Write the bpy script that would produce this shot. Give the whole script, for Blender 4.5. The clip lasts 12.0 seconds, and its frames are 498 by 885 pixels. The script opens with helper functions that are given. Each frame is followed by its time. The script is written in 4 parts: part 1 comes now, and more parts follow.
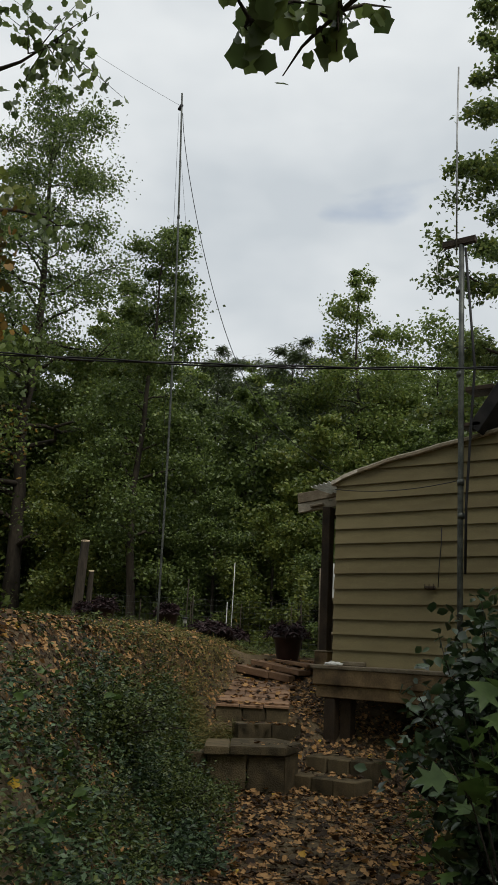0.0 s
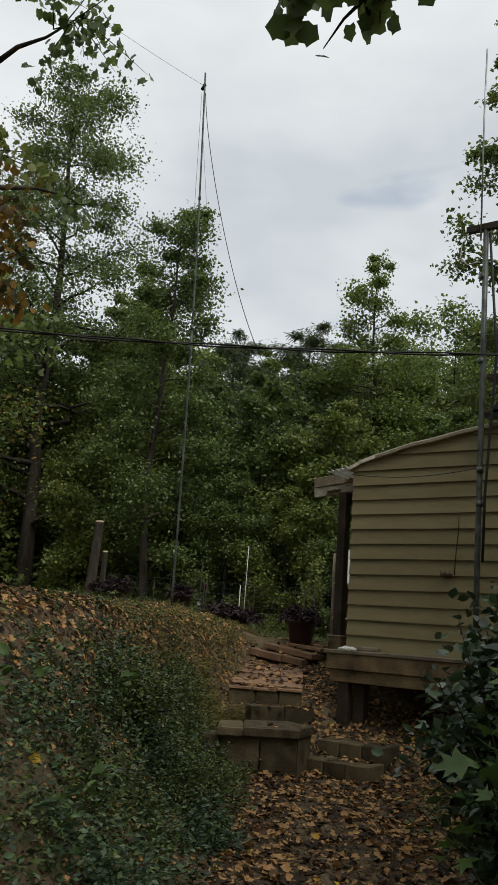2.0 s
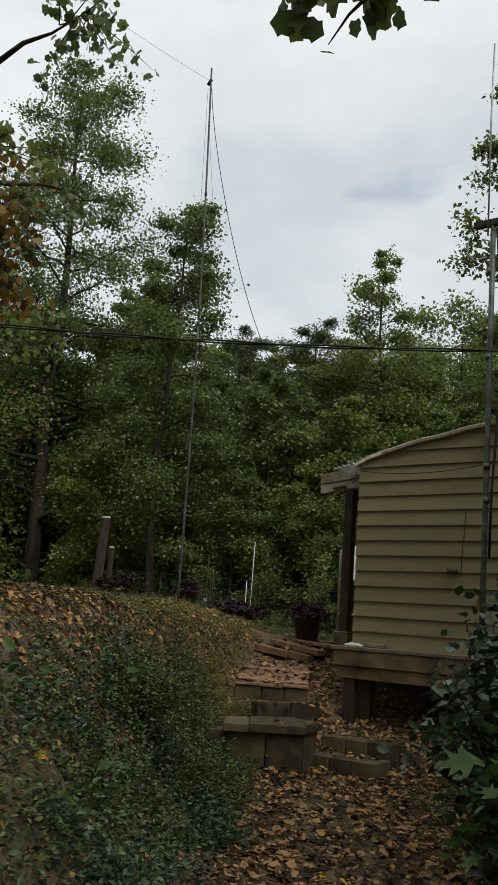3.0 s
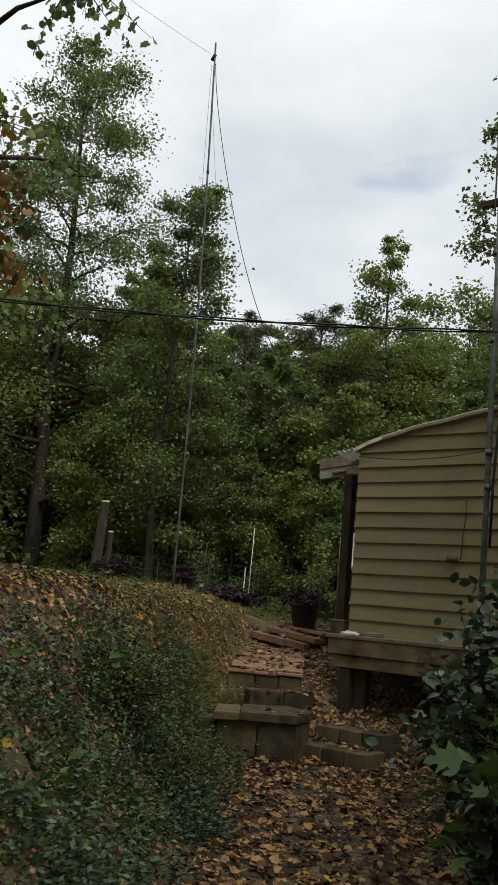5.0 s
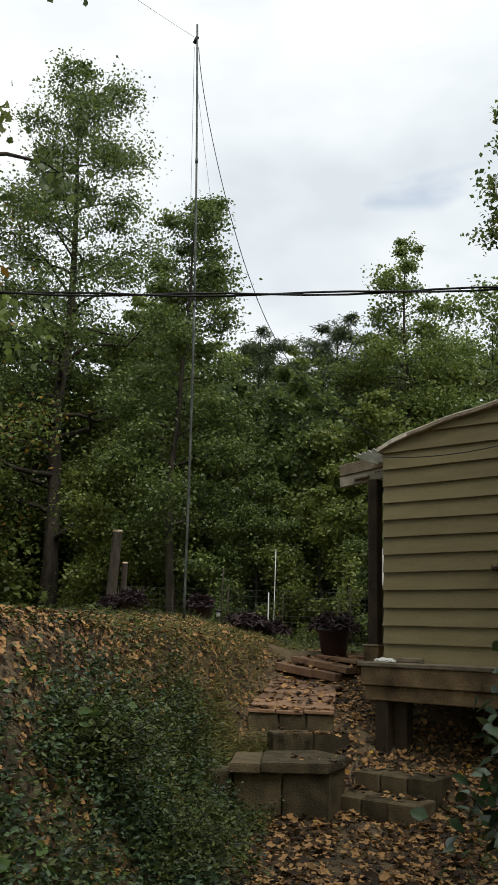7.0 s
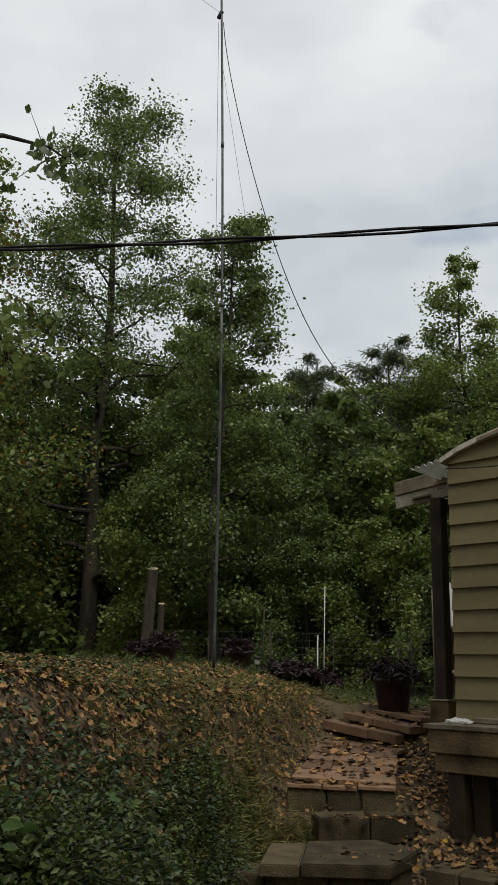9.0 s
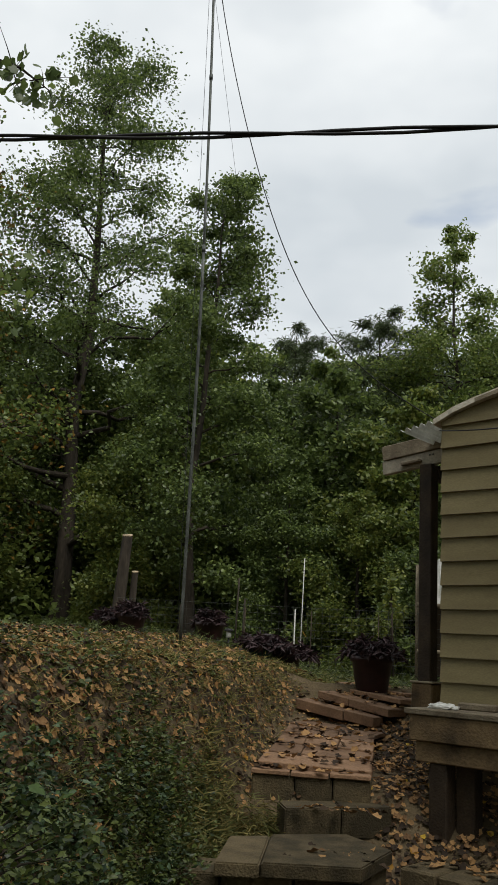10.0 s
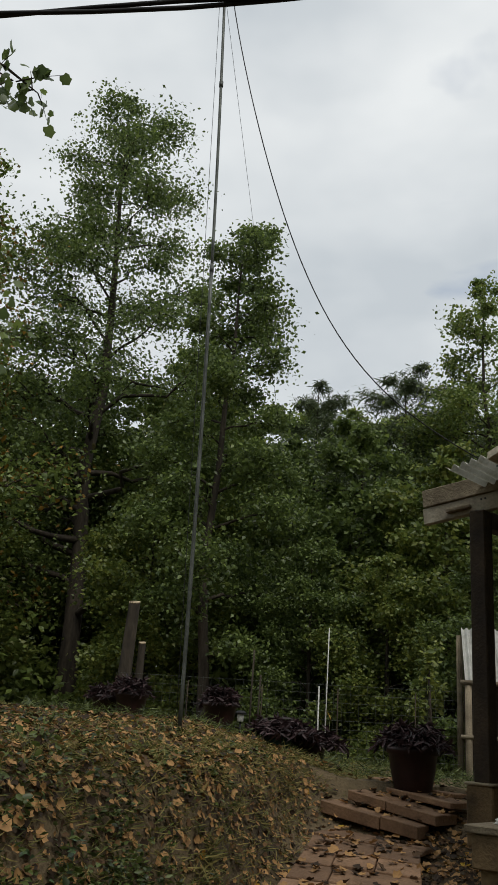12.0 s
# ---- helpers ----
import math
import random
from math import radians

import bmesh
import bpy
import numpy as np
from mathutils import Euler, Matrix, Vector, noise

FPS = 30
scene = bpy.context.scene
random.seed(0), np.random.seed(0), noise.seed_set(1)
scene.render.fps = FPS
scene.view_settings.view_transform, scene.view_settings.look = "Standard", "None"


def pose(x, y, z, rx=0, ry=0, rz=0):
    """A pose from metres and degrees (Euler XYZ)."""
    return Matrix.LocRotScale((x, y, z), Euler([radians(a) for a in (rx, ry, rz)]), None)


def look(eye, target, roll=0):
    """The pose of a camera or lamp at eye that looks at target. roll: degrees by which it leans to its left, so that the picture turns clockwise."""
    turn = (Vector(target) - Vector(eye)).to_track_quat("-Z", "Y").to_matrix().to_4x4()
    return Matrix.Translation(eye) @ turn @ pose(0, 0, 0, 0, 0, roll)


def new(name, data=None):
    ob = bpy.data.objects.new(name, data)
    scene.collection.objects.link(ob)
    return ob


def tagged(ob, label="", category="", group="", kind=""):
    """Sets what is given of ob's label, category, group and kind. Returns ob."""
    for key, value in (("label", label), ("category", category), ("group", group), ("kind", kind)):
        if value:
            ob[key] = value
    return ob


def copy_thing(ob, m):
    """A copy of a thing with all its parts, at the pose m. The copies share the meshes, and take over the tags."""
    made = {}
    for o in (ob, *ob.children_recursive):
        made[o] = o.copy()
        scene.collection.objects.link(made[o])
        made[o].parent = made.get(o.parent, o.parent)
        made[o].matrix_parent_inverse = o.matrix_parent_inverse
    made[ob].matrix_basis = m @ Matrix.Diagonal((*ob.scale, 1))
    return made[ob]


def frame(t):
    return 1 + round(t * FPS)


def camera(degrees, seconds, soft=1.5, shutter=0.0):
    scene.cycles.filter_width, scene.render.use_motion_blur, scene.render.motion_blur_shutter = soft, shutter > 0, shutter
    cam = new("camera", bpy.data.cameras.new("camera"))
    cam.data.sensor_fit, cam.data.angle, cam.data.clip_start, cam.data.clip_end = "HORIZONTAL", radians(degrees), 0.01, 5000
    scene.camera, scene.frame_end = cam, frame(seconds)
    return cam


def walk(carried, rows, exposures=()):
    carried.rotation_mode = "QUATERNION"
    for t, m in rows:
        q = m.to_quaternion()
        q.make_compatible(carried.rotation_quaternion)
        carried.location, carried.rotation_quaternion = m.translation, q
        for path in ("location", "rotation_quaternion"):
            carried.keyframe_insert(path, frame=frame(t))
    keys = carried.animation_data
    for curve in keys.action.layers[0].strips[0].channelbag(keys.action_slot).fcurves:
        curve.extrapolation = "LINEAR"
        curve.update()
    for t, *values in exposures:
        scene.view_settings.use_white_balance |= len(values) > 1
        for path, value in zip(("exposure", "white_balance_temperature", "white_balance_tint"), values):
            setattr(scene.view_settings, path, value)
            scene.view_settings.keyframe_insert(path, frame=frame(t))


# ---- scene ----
cam = camera(32.0, 12.0)
PATH = [
    (0, (5.842, 0.14, 1.566), (4.714, 1.727, 2.024), 2.8),
    (0.5, (5.777, 0.153, 1.54), (4.643, 1.741, 1.98), 3.4),
    (1, (5.761, 0.147, 1.549), (4.615, 1.728, 1.981), 3.9),
    (1.5, (5.76, 0.14, 1.554), (4.609, 1.719, 1.982), 4.0),
    (2, (5.77, 0.13, 1.548), (4.615, 1.707, 1.97), 4.1),
    (2.5, (5.774, 0.138, 1.559), (4.609, 1.71, 1.974), 4.2),
    (3, (5.772, 0.138, 1.558), (4.604, 1.708, 1.969), 4.2),
    (4.8, (5.724, 0.36, 1.524), (4.554, 1.939, 1.896), 5.4),
    (5, (5.713, 0.424, 1.554), (4.532, 1.991, 1.937), 5.1),
    (5.5, (5.701, 0.688, 1.561), (4.511, 2.25, 1.942), 5.1),
    (6, (5.632, 0.954, 1.525), (4.49, 2.564, 1.845), 5.5),
    (6.5, (5.317, 1.297, 1.611), (4.17, 2.903, 1.939), 5.7),
    (7, (5.074, 1.649, 1.601), (3.851, 3.169, 2.04), 1.8),
    (7.2, (4.994, 1.852, 1.636), (3.766, 3.367, 2.079), 1.5),
    (8.8, (4.199, 2.93, 1.708), (2.922, 4.376, 2.234), 1.6),
    (9, (4.121, 3.123, 1.714), (2.818, 4.546, 2.24), 1.5),
    (9.5, (3.971, 3.425, 1.662), (2.664, 4.853, 2.163), 1.5),
    (10, (3.676, 3.784, 1.73), (2.386, 5.239, 2.201), 3.3),
    (10.5, (3.402, 4.213, 1.723), (2.115, 5.669, 2.195), 3.3),
    (11, (3.198, 4.553, 1.777), (1.905, 6.011, 2.227), 3.5),
    (11.5, (2.958, 4.76, 1.799), (1.709, 6.235, 2.314), 3.6),
    (12, (2.781, 4.924, 1.855), (1.476, 6.306, 2.476), 3.7),
]
EXPOSURES = [(0, 0.02), (3, 0.10), (5, 0.25), (5.5, 0.12), (6, 0.12), (6.5, 0.40), (7.2, 0.38), (9, -0.03), (9.5, 0.05), (10, 0.17), (10.5, 0.18), (11, 0.30), (11.5, 0.34), (12, -0.02)]
walk(cam, [(t, look(eye, target, roll)) for t, eye, target, roll in PATH], EXPOSURES)


# ---- world and light ----
SUN_EL, SUN_ROT = radians(55), radians(115)
world = bpy.data.worlds.new("overcast_sky")
scene.world = world
world.use_nodes = True
wn, wl = world.node_tree.nodes, world.node_tree.links
wn.clear()
sky = wn.new("ShaderNodeTexSky")
sky.sky_type, sky.sun_disc, sky.sun_elevation, sky.sun_rotation = "NISHITA", False, SUN_EL, SUN_ROT
sky_level = wn.new("ShaderNodeVectorMath")
sky_level.operation = "SCALE"
sky_level.inputs["Scale"].default_value = 0.15
coord = wn.new("ShaderNodeTexCoord")
stretch = wn.new("ShaderNodeMapping")
stretch.inputs["Scale"].default_value = (1.0, 1.0, 1.9)
stretch.inputs["Rotation"].default_value = (0, 0, radians(-15))
stretch.inputs["Location"].default_value = (0.9, -0.4, 0.5)
clouds = wn.new("ShaderNodeTexNoise")
clouds.inputs["Scale"].default_value, clouds.inputs["Detail"].default_value = 2.1, 6.0
clouds.inputs["Roughness"].default_value, clouds.inputs["Distortion"].default_value = 0.5, 0.25
cover = wn.new("ShaderNodeValToRGB")
cover.color_ramp.elements[0].position, cover.color_ramp.elements[0].color = 0.22, (0, 0, 0, 1)
cover.color_ramp.elements[1].position, cover.color_ramp.elements[1].color = 0.35, (1, 1, 1, 1)
puffs = wn.new("ShaderNodeTexNoise")
puffs.inputs["Scale"].default_value, puffs.inputs["Detail"].default_value = 3.2, 4.0
shade = wn.new("ShaderNodeValToRGB")
shade.color_ramp.elements[0].position, shade.color_ramp.elements[0].color = 0.30, (0.60, 0.65, 0.69, 1)
shade.color_ramp.elements[1].position, shade.color_ramp.elements[1].color = 0.66, (0.88, 0.91, 0.92, 1)
mixed = wn.new("ShaderNodeMix")
mixed.data_type = "RGBA"
background = wn.new("ShaderNodeBackground")
background.inputs["Strength"].default_value = 0.95
out = wn.new("ShaderNodeOutputWorld")
wl.new(coord.outputs["Generated"], stretch.inputs["Vector"])
for n in (clouds, puffs):
    wl.new(stretch.outputs["Vector"], n.inputs["Vector"])
wl.new(clouds.outputs["Fac"], cover.inputs["Fac"])
wl.new(puffs.outputs["Fac"], shade.inputs["Fac"])
wl.new(sky.outputs["Color"], sky_level.inputs[0])
wl.new(cover.outputs["Color"], mixed.inputs["Factor"])
wl.new(sky_level.outputs["Vector"], mixed.inputs["A"])
wl.new(shade.outputs["Color"], mixed.inputs["B"])
wl.new(mixed.outputs["Result"], background.inputs["Color"])
wl.new(background.outputs["Background"], out.inputs["Surface"])

sun = new("sun", bpy.data.lights.new("sun", "SUN"))
sun.data.energy, sun.data.angle, sun.data.color = 1.65, radians(25), (1.0, 0.96, 0.9)
sun.matrix_world = look((0, 0, 30), (0 - math.sin(SUN_ROT) * math.cos(SUN_EL), -math.cos(SUN_ROT) * math.cos(SUN_EL), 30 - math.sin(SUN_EL)))


# ---- materials ----
def material(name, base, dark=None, scale=6.0, rough=0.8, bump=0.3, fine=60.0, metal=0.0, stretch_z=1.0, per="", vary=0.25, spec=0.3, through_light=0.0, mid=None):
    """A surface with two scales of variation. per: 'object' or 'island' for piece by piece variation."""
    m = bpy.data.materials.new(name)
    m.use_nodes = True
    n, l = m.node_tree.nodes, m.node_tree.links
    bsdf = n["Principled BSDF"]
    dark = dark or tuple(c * 0.55 for c in base)
    tc = n.new("ShaderNodeTexCoord")
    mp = n.new("ShaderNodeMapping")
    mp.inputs["Scale"].default_value = (1, 1, stretch_z)
    big, small = n.new("ShaderNodeTexNoise"), n.new("ShaderNodeTexNoise")
    big.inputs["Scale"].default_value, big.inputs["Detail"].default_value = scale, 5
    small.inputs["Scale"].default_value, small.inputs["Detail"].default_value = fine, 3
    l.new(tc.outputs["Object"], mp.inputs["Vector"])
    l.new(mp.outputs["Vector"], big.inputs["Vector"])
    l.new(mp.outputs["Vector"], small.inputs["Vector"])
    ramp = n.new("ShaderNodeValToRGB")
    ramp.color_ramp.elements[0].position, ramp.color_ramp.elements[0].color = 0.32, (*dark, 1)
    ramp.color_ramp.elements[1].position, ramp.color_ramp.elements[1].color = 0.68, (*base, 1)
    if mid:
        e = ramp.color_ramp.elements.new(0.5)
        e.color = (*mid, 1)
    src = None
    if per:
        add = n.new("ShaderNodeMath")
        add.operation = "MULTIPLY_ADD"
        if per == "object":
            src = n.new("ShaderNodeObjectInfo").outputs["Random"]
        else:
            src = n.new("ShaderNodeNewGeometry").outputs["Random Per Island"]
        low = n.new("ShaderNodeMath")
        low.operation = "MULTIPLY"
        low.inputs[1].default_value = 1 - vary
        l.new(big.outputs["Fac"], low.inputs[0])
        add.inputs[1].default_value = vary
        l.new(src, add.inputs[0])
        l.new(low.outputs[0], add.inputs[2])
        l.new(add.outputs[0], ramp.inputs["Fac"])
    else:
        l.new(big.outputs["Fac"], ramp.inputs["Fac"])
    grain = n.new("ShaderNodeMix")
    grain.data_type, grain.blend_type = "RGBA", "OVERLAY"
    grain.inputs["Factor"].default_value = 0.45
    l.new(ramp.outputs["Color"], grain.inputs["A"])
    l.new(small.outputs["Fac"], grain.inputs["B"])
    l.new(grain.outputs["Result"], bsdf.inputs["Base Color"])
    bsdf.inputs["Roughness"].default_value, bsdf.inputs["Metallic"].default_value = rough, metal
    bsdf.inputs["Specular IOR Level"].default_value = spec
    if bump:
        b = n.new("ShaderNodeBump")
        b.inputs["Strength"].default_value, b.inputs["Distance"].default_value = bump, 0.02
        l.new(small.outputs["Fac"], b.inputs["Height"])
        l.new(b.outputs["Normal"], bsdf.inputs["Normal"])
    if through_light:
        tr = n.new("ShaderNodeBsdfTranslucent")
        l.new(grain.outputs["Result"], tr.inputs["Color"])
        ms = n.new("ShaderNodeMixShader")
        ms.inputs["Fac"].default_value = through_light
        l.new(bsdf.outputs["BSDF"], ms.inputs[1])
        l.new(tr.outputs["BSDF"], ms.inputs[2])
        l.new(ms.outputs["Shader"], n["Material Output"].inputs["Surface"])
    return m


SIDING = material("tan_painted_siding", (0.205, 0.17, 0.082), (0.158, 0.128, 0.06), 2.2, 0.6, 0.12, 45, stretch_z=6, per="object", vary=0.3)
TRIM = material("weathered_white_trim", (0.34, 0.31, 0.24), (0.18, 0.155, 0.115), 5, 0.7, 0.25, 50)
ROOFEDGE = material("pale_worn_roof_edge", (0.66, 0.61, 0.50), (0.40, 0.36, 0.27), 6, 0.7, 0.2, 50)
OLDWOOD = material("grey_weathered_wood", (0.28, 0.235, 0.16), (0.11, 0.088, 0.058), 4, 0.85, 0.5, 60, per="object")
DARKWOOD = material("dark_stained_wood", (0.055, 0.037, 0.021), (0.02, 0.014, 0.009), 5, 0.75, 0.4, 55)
DECK = material("brown_deck_wood", (0.23, 0.158, 0.078), (0.06, 0.04, 0.02), 3, 0.8, 0.5, 45)
PLANK = material("reddish_worn_plank", (0.31, 0.185, 0.105), (0.15, 0.088, 0.05), 3.5, 0.8, 0.45, 50, per="object", vary=0.35)
BLOCK = material("mossy_concrete_block", (0.155, 0.118, 0.063), (0.048, 0.038, 0.02), 6, 0.9, 0.6, 70, per="object", vary=0.3)
STEEL = material("galvanised_steel", (0.42, 0.43, 0.42), (0.20, 0.20, 0.19), 8, 0.45, 0.1, 60, metal=0.7)
MASTMETAL = material("weathered_mast_pipe", (0.125, 0.135, 0.12), (0.05, 0.055, 0.05), 7, 0.5, 0.15, 60, metal=0.5)
CORRUGATED = material("pale_corrugated_sheet", (0.74, 0.74, 0.70), (0.54, 0.54, 0.49), 4, 0.5, 0.1, 40, through_light=0.5)
ROOFDARK = material("dark_roof_felt", (0.035, 0.033, 0.032), (0.012, 0.012, 0.012), 6, 0.9, 0.5, 90)
CABLE = material("black_cable_rubber", (0.018, 0.018, 0.019), None, 10, 0.6, 0.0, 60)
BARK = material("grey_brown_bark", (0.062, 0.05, 0.036), (0.018, 0.015, 0.011), 5, 0.95, 0.9, 22, stretch_z=0.3)
CUTWOOD = material("pale_cut_wood", (0.52, 0.42, 0.28), (0.34, 0.26, 0.16), 9, 0.85, 0.3, 40)
POT = material("dark_maroon_glazed_pot", (0.026, 0.010, 0.009), (0.012, 0.005, 0.005), 5, 0.4, 0.08, 40)
POTGREEN = material("dark_green_pot", (0.02, 0.06, 0.05), (0.01, 0.03, 0.025), 5, 0.4, 0.05, 40)
SOIL = material("dark_soil", (0.05, 0.035, 0.022), None, 9, 0.95, 0.6, 60)
PURPLE = material("purple_foliage", (0.062, 0.036, 0.038), (0.016, 0.009, 0.010), 3, 0.5, 0.0, 30, per="island", vary=0.7, through_light=0.15)
WHITEPLASTIC = material("white_painted_stake", (0.62, 0.62, 0.58), (0.42, 0.42, 0.38), 6, 0.5, 0.1, 40)
GROUNDMAT = material("leafy_brown_soil", (0.16, 0.118, 0.07), (0.05, 0.038, 0.022), 1.3, 0.95, 0.8, 38, mid=(0.115, 0.085, 0.045))
LITTER = material("fallen_brown_leaves", (0.40, 0.228, 0.09), (0.034, 0.021, 0.011), 2.0, 0.75, 0.15, 40, per="island", vary=0.85, through_light=0.12, mid=(0.135, 0.074, 0.032))
YELLOWLEAF = material("fallen_yellow_leaves", (0.55, 0.36, 0.04), (0.38, 0.20, 0.03), 3, 0.65, 0.1, 40, per="island", vary=0.8, through_light=0.15)
LEAF = material("green_tree_leaves", (0.21, 0.275, 0.066), (0.095, 0.138, 0.036), 0.35, 0.42, 0.0, 9, per="island", vary=0.6, through_light=0.45, spec=0.45)
LEAFDARK = material("dark_green_tree_leaves", (0.16, 0.215, 0.06), (0.07, 0.105, 0.033), 0.35, 0.42, 0.0, 9, per="island", vary=0.6, through_light=0.45, spec=0.45)
LEAFPALE = material("yellowing_green_leaves", (0.25, 0.28, 0.06), (0.11, 0.15, 0.038), 0.4, 0.42, 0.0, 9, per="island", vary=0.6, through_light=0.45, spec=0.5)
LEAFAUTUMN = material("autumn_orange_leaves", (0.26, 0.15, 0.025), (0.06, 0.055, 0.018), 0.8, 0.5, 0.0, 9, per="island", vary=0.8, through_light=0.3)
PINE = material("pine_needles", (0.115, 0.15, 0.062), (0.048, 0.066, 0.028), 0.4, 0.42, 0.0, 9, per="island", vary=0.6, through_light=0.45, spec=0.5)
WEED = material("green_bank_weeds", (0.13, 0.165, 0.042), (0.03, 0.045, 0.014), 1.2, 0.4, 0.0, 20, per="island", vary=0.6, through_light=0.28, spec=0.35)
WEEDBLUE = material("blue_green_weeds", (0.105, 0.165, 0.075), (0.02, 0.038, 0.019), 1.2, 0.4, 0.0, 20, per="island", vary=0.6, through_light=0.25, spec=0.3)
GRASS = material("dry_lawn_grass", (0.28, 0.23, 0.075), (0.10, 0.11, 0.032), 1.0, 0.7, 0.0, 20, per="island", vary=0.6, through_light=0.25)
GLOSSY = material("glossy_dark_green_leaves", (0.06, 0.105, 0.038), (0.02, 0.038, 0.014), 2.0, 0.32, 0.0, 30, per="island", vary=0.6, through_light=0.15, spec=0.6)
BRIGHTLEAF = material("bright_green_leaves", (0.10, 0.165, 0.04), (0.04, 0.075, 0.016), 2.0, 0.45, 0.0, 30, per="island", vary=0.6, through_light=0.3)


# ---- making meshes ----
def part(name, bm, mat, parent=None, label=""):
    me = bpy.data.meshes.new(name)
    bm.to_mesh(me)
    bm.free()
    me.materials.append(mat)
    ob = new(name, me)
    ob.parent = parent
    return tagged(ob, label)


def arrays(name, verts, faces, mat, parent=None, label="", smooth=False):
    """verts (n, 3) and faces (m, 3 or 4) as arrays."""
    me = bpy.data.meshes.new(name)
    verts, faces = np.asarray(verts, dtype=np.float32), np.asarray(faces, dtype=np.int32)
    k = faces.shape[1]
    me.vertices.add(len(verts))
    me.vertices.foreach_set("co", verts.ravel())
    me.loops.add(faces.size)
    me.loops.foreach_set("vertex_index", faces.ravel())
    me.polygons.add(len(faces))
    me.polygons.foreach_set("loop_start", np.arange(0, faces.size, k, dtype=np.int32))
    me.polygons.foreach_set("loop_total", np.full(len(faces), k, dtype=np.int32))
    if smooth:
        me.polygons.foreach_set("use_smooth", np.ones(len(faces), dtype=bool))
    me.materials.append(mat)
    me.update(calc_edges=True)
    ob = new(name, me)
    ob.parent = parent
    return tagged(ob, label)


def box(sx, sy, sz, at=(0, 0, 0), bevel=0.004, turn=0.0):
    """A bevelled box whose centre is at a place, turned about z by degrees."""
    bm = bmesh.new()
    bmesh.ops.create_cube(bm, size=1)
    bmesh.ops.scale(bm, vec=(sx, sy, sz), verts=bm.verts)
    if bevel:
        bmesh.ops.bevel(bm, geom=list(bm.edges), offset=bevel, segments=1, affect="EDGES", profile=0.6)
    bmesh.ops.transform(bm, matrix=pose(*at, 0, 0, turn), verts=bm.verts)
    return bm


def tube_arrays(points, radii, sides=8):
    """Verts and quad faces of a tapered tube along points."""
    pts = np.asarray(points, dtype=float)
    n = len(pts)
    tan = np.gradient(pts, axis=0)
    tan /= np.linalg.norm(tan, axis=1, keepdims=True) + 1e-9
    ref = np.where(np.abs(tan[:, 2:3]) > 0.9, [[1.0, 0, 0]], [[0, 0, 1.0]])
    a = np.cross(tan, ref)
    a /= np.linalg.norm(a, axis=1, keepdims=True) + 1e-9
    b = np.cross(tan, a)
    ang = np.linspace(0, 2 * np.pi, sides, endpoint=False)
    ring = a[:, None, :] * np.cos(ang)[None, :, None] + b[:, None, :] * np.sin(ang)[None, :, None]
    v = (pts[:, None, :] + ring * np.asarray(radii)[:, None, None]).reshape(-1, 3)
    i = np.arange(n - 1)[:, None] * sides
    j = np.arange(sides)[None, :]
    k = (j + 1) % sides
    f = np.stack([i + j, i + k, i + sides + k, i + sides + j], axis=-1).reshape(-1, 4)
    return v, f


def tubes(name, runs, mat, parent=None, label="", sides=8):
    """One mesh of several tapered tubes: runs of (points, radii)."""
    vs, fs, base = [], [], 0
    for pts, rad in runs:
        v, f = tube_arrays(pts, rad, sides)
        vs.append(v)
        fs.append(f + base)
        base += len(v)
    return arrays(name, np.concatenate(vs), np.concatenate(fs), mat, parent, label, smooth=True)


def pipe(name, points, radius, mat, parent=None, label="", sides=8):
    """A capped pipe through points."""
    pts = [Vector(p) for p in points]
    first, last = pts[0] + (pts[0] - pts[1]).normalized() * 0.001, pts[-1] + (pts[-1] - pts[-2]).normalized() * 0.001
    pts = [first] + pts + [last]
    rad = [radius * 0.02] + [radius] * (len(pts) - 2) + [radius * 0.02]
    return tubes(name, [(np.array([tuple(p) for p in pts]), rad)], mat, parent, label, sides)


LEAF_OVAL = np.array([(0, 0, 0), (0.30, 0.30, 0.07), (0.24, 0.68, 0.05), (0, 1, -0.06), (-0.24, 0.68, 0.05), (-0.30, 0.30, 0.07)])
LEAF_OVAL_F = np.array([(0, 1, 2, 3), (0, 3, 4, 5)])
LEAF_QUAD = np.array([(0, 0, 0), (0.34, 0.42, 0.08), (0, 1, -0.05), (-0.34, 0.42, 0.08)])
LEAF_QUAD_F = np.array([(0, 1, 2), (0, 2, 3)])
LEAF_LOBED = np.array([(0, 0, 0), (0.22, 0.10, 0.03), (0.60, 0.30, 0.08), (0.25, 0.44, 0.04), (0.50, 0.80, 0.06), (0.15, 0.66, 0.02), (0, 1.05, -0.08),
                       (-0.15, 0.66, 0.02), (-0.50, 0.80, 0.06), (-0.25, 0.44, 0.04), (-0.60, 0.30, 0.08), (-0.22, 0.10, 0.03), (0, 0.45, 0.0)])
LEAF_LOBED_F = np.array([(12, 0, 1), (12, 1, 2), (12, 2, 3), (12, 3, 4), (12, 4, 5), (12, 5, 6), (12, 6, 7), (12, 7, 8), (12, 8, 9), (12, 9, 10), (12, 10, 11), (12, 11, 0)])
LEAF_BROAD = np.array([(0, 0.08, 0), (0.30, 0.0, 0.05), (0.47, 0.26, 0.06), (0.40, 0.52, 0.04), (0.50, 0.66, 0.05), (0.26, 0.80, 0.02), (0, 1.0, -0.08), (-0.26, 0.80, 0.02), (-0.50, 0.66, 0.05), (-0.40, 0.52, 0.04), (-0.47, 0.26, 0.06), (-0.30, 0.0, 0.05), (0, 0.45, 0.0)])
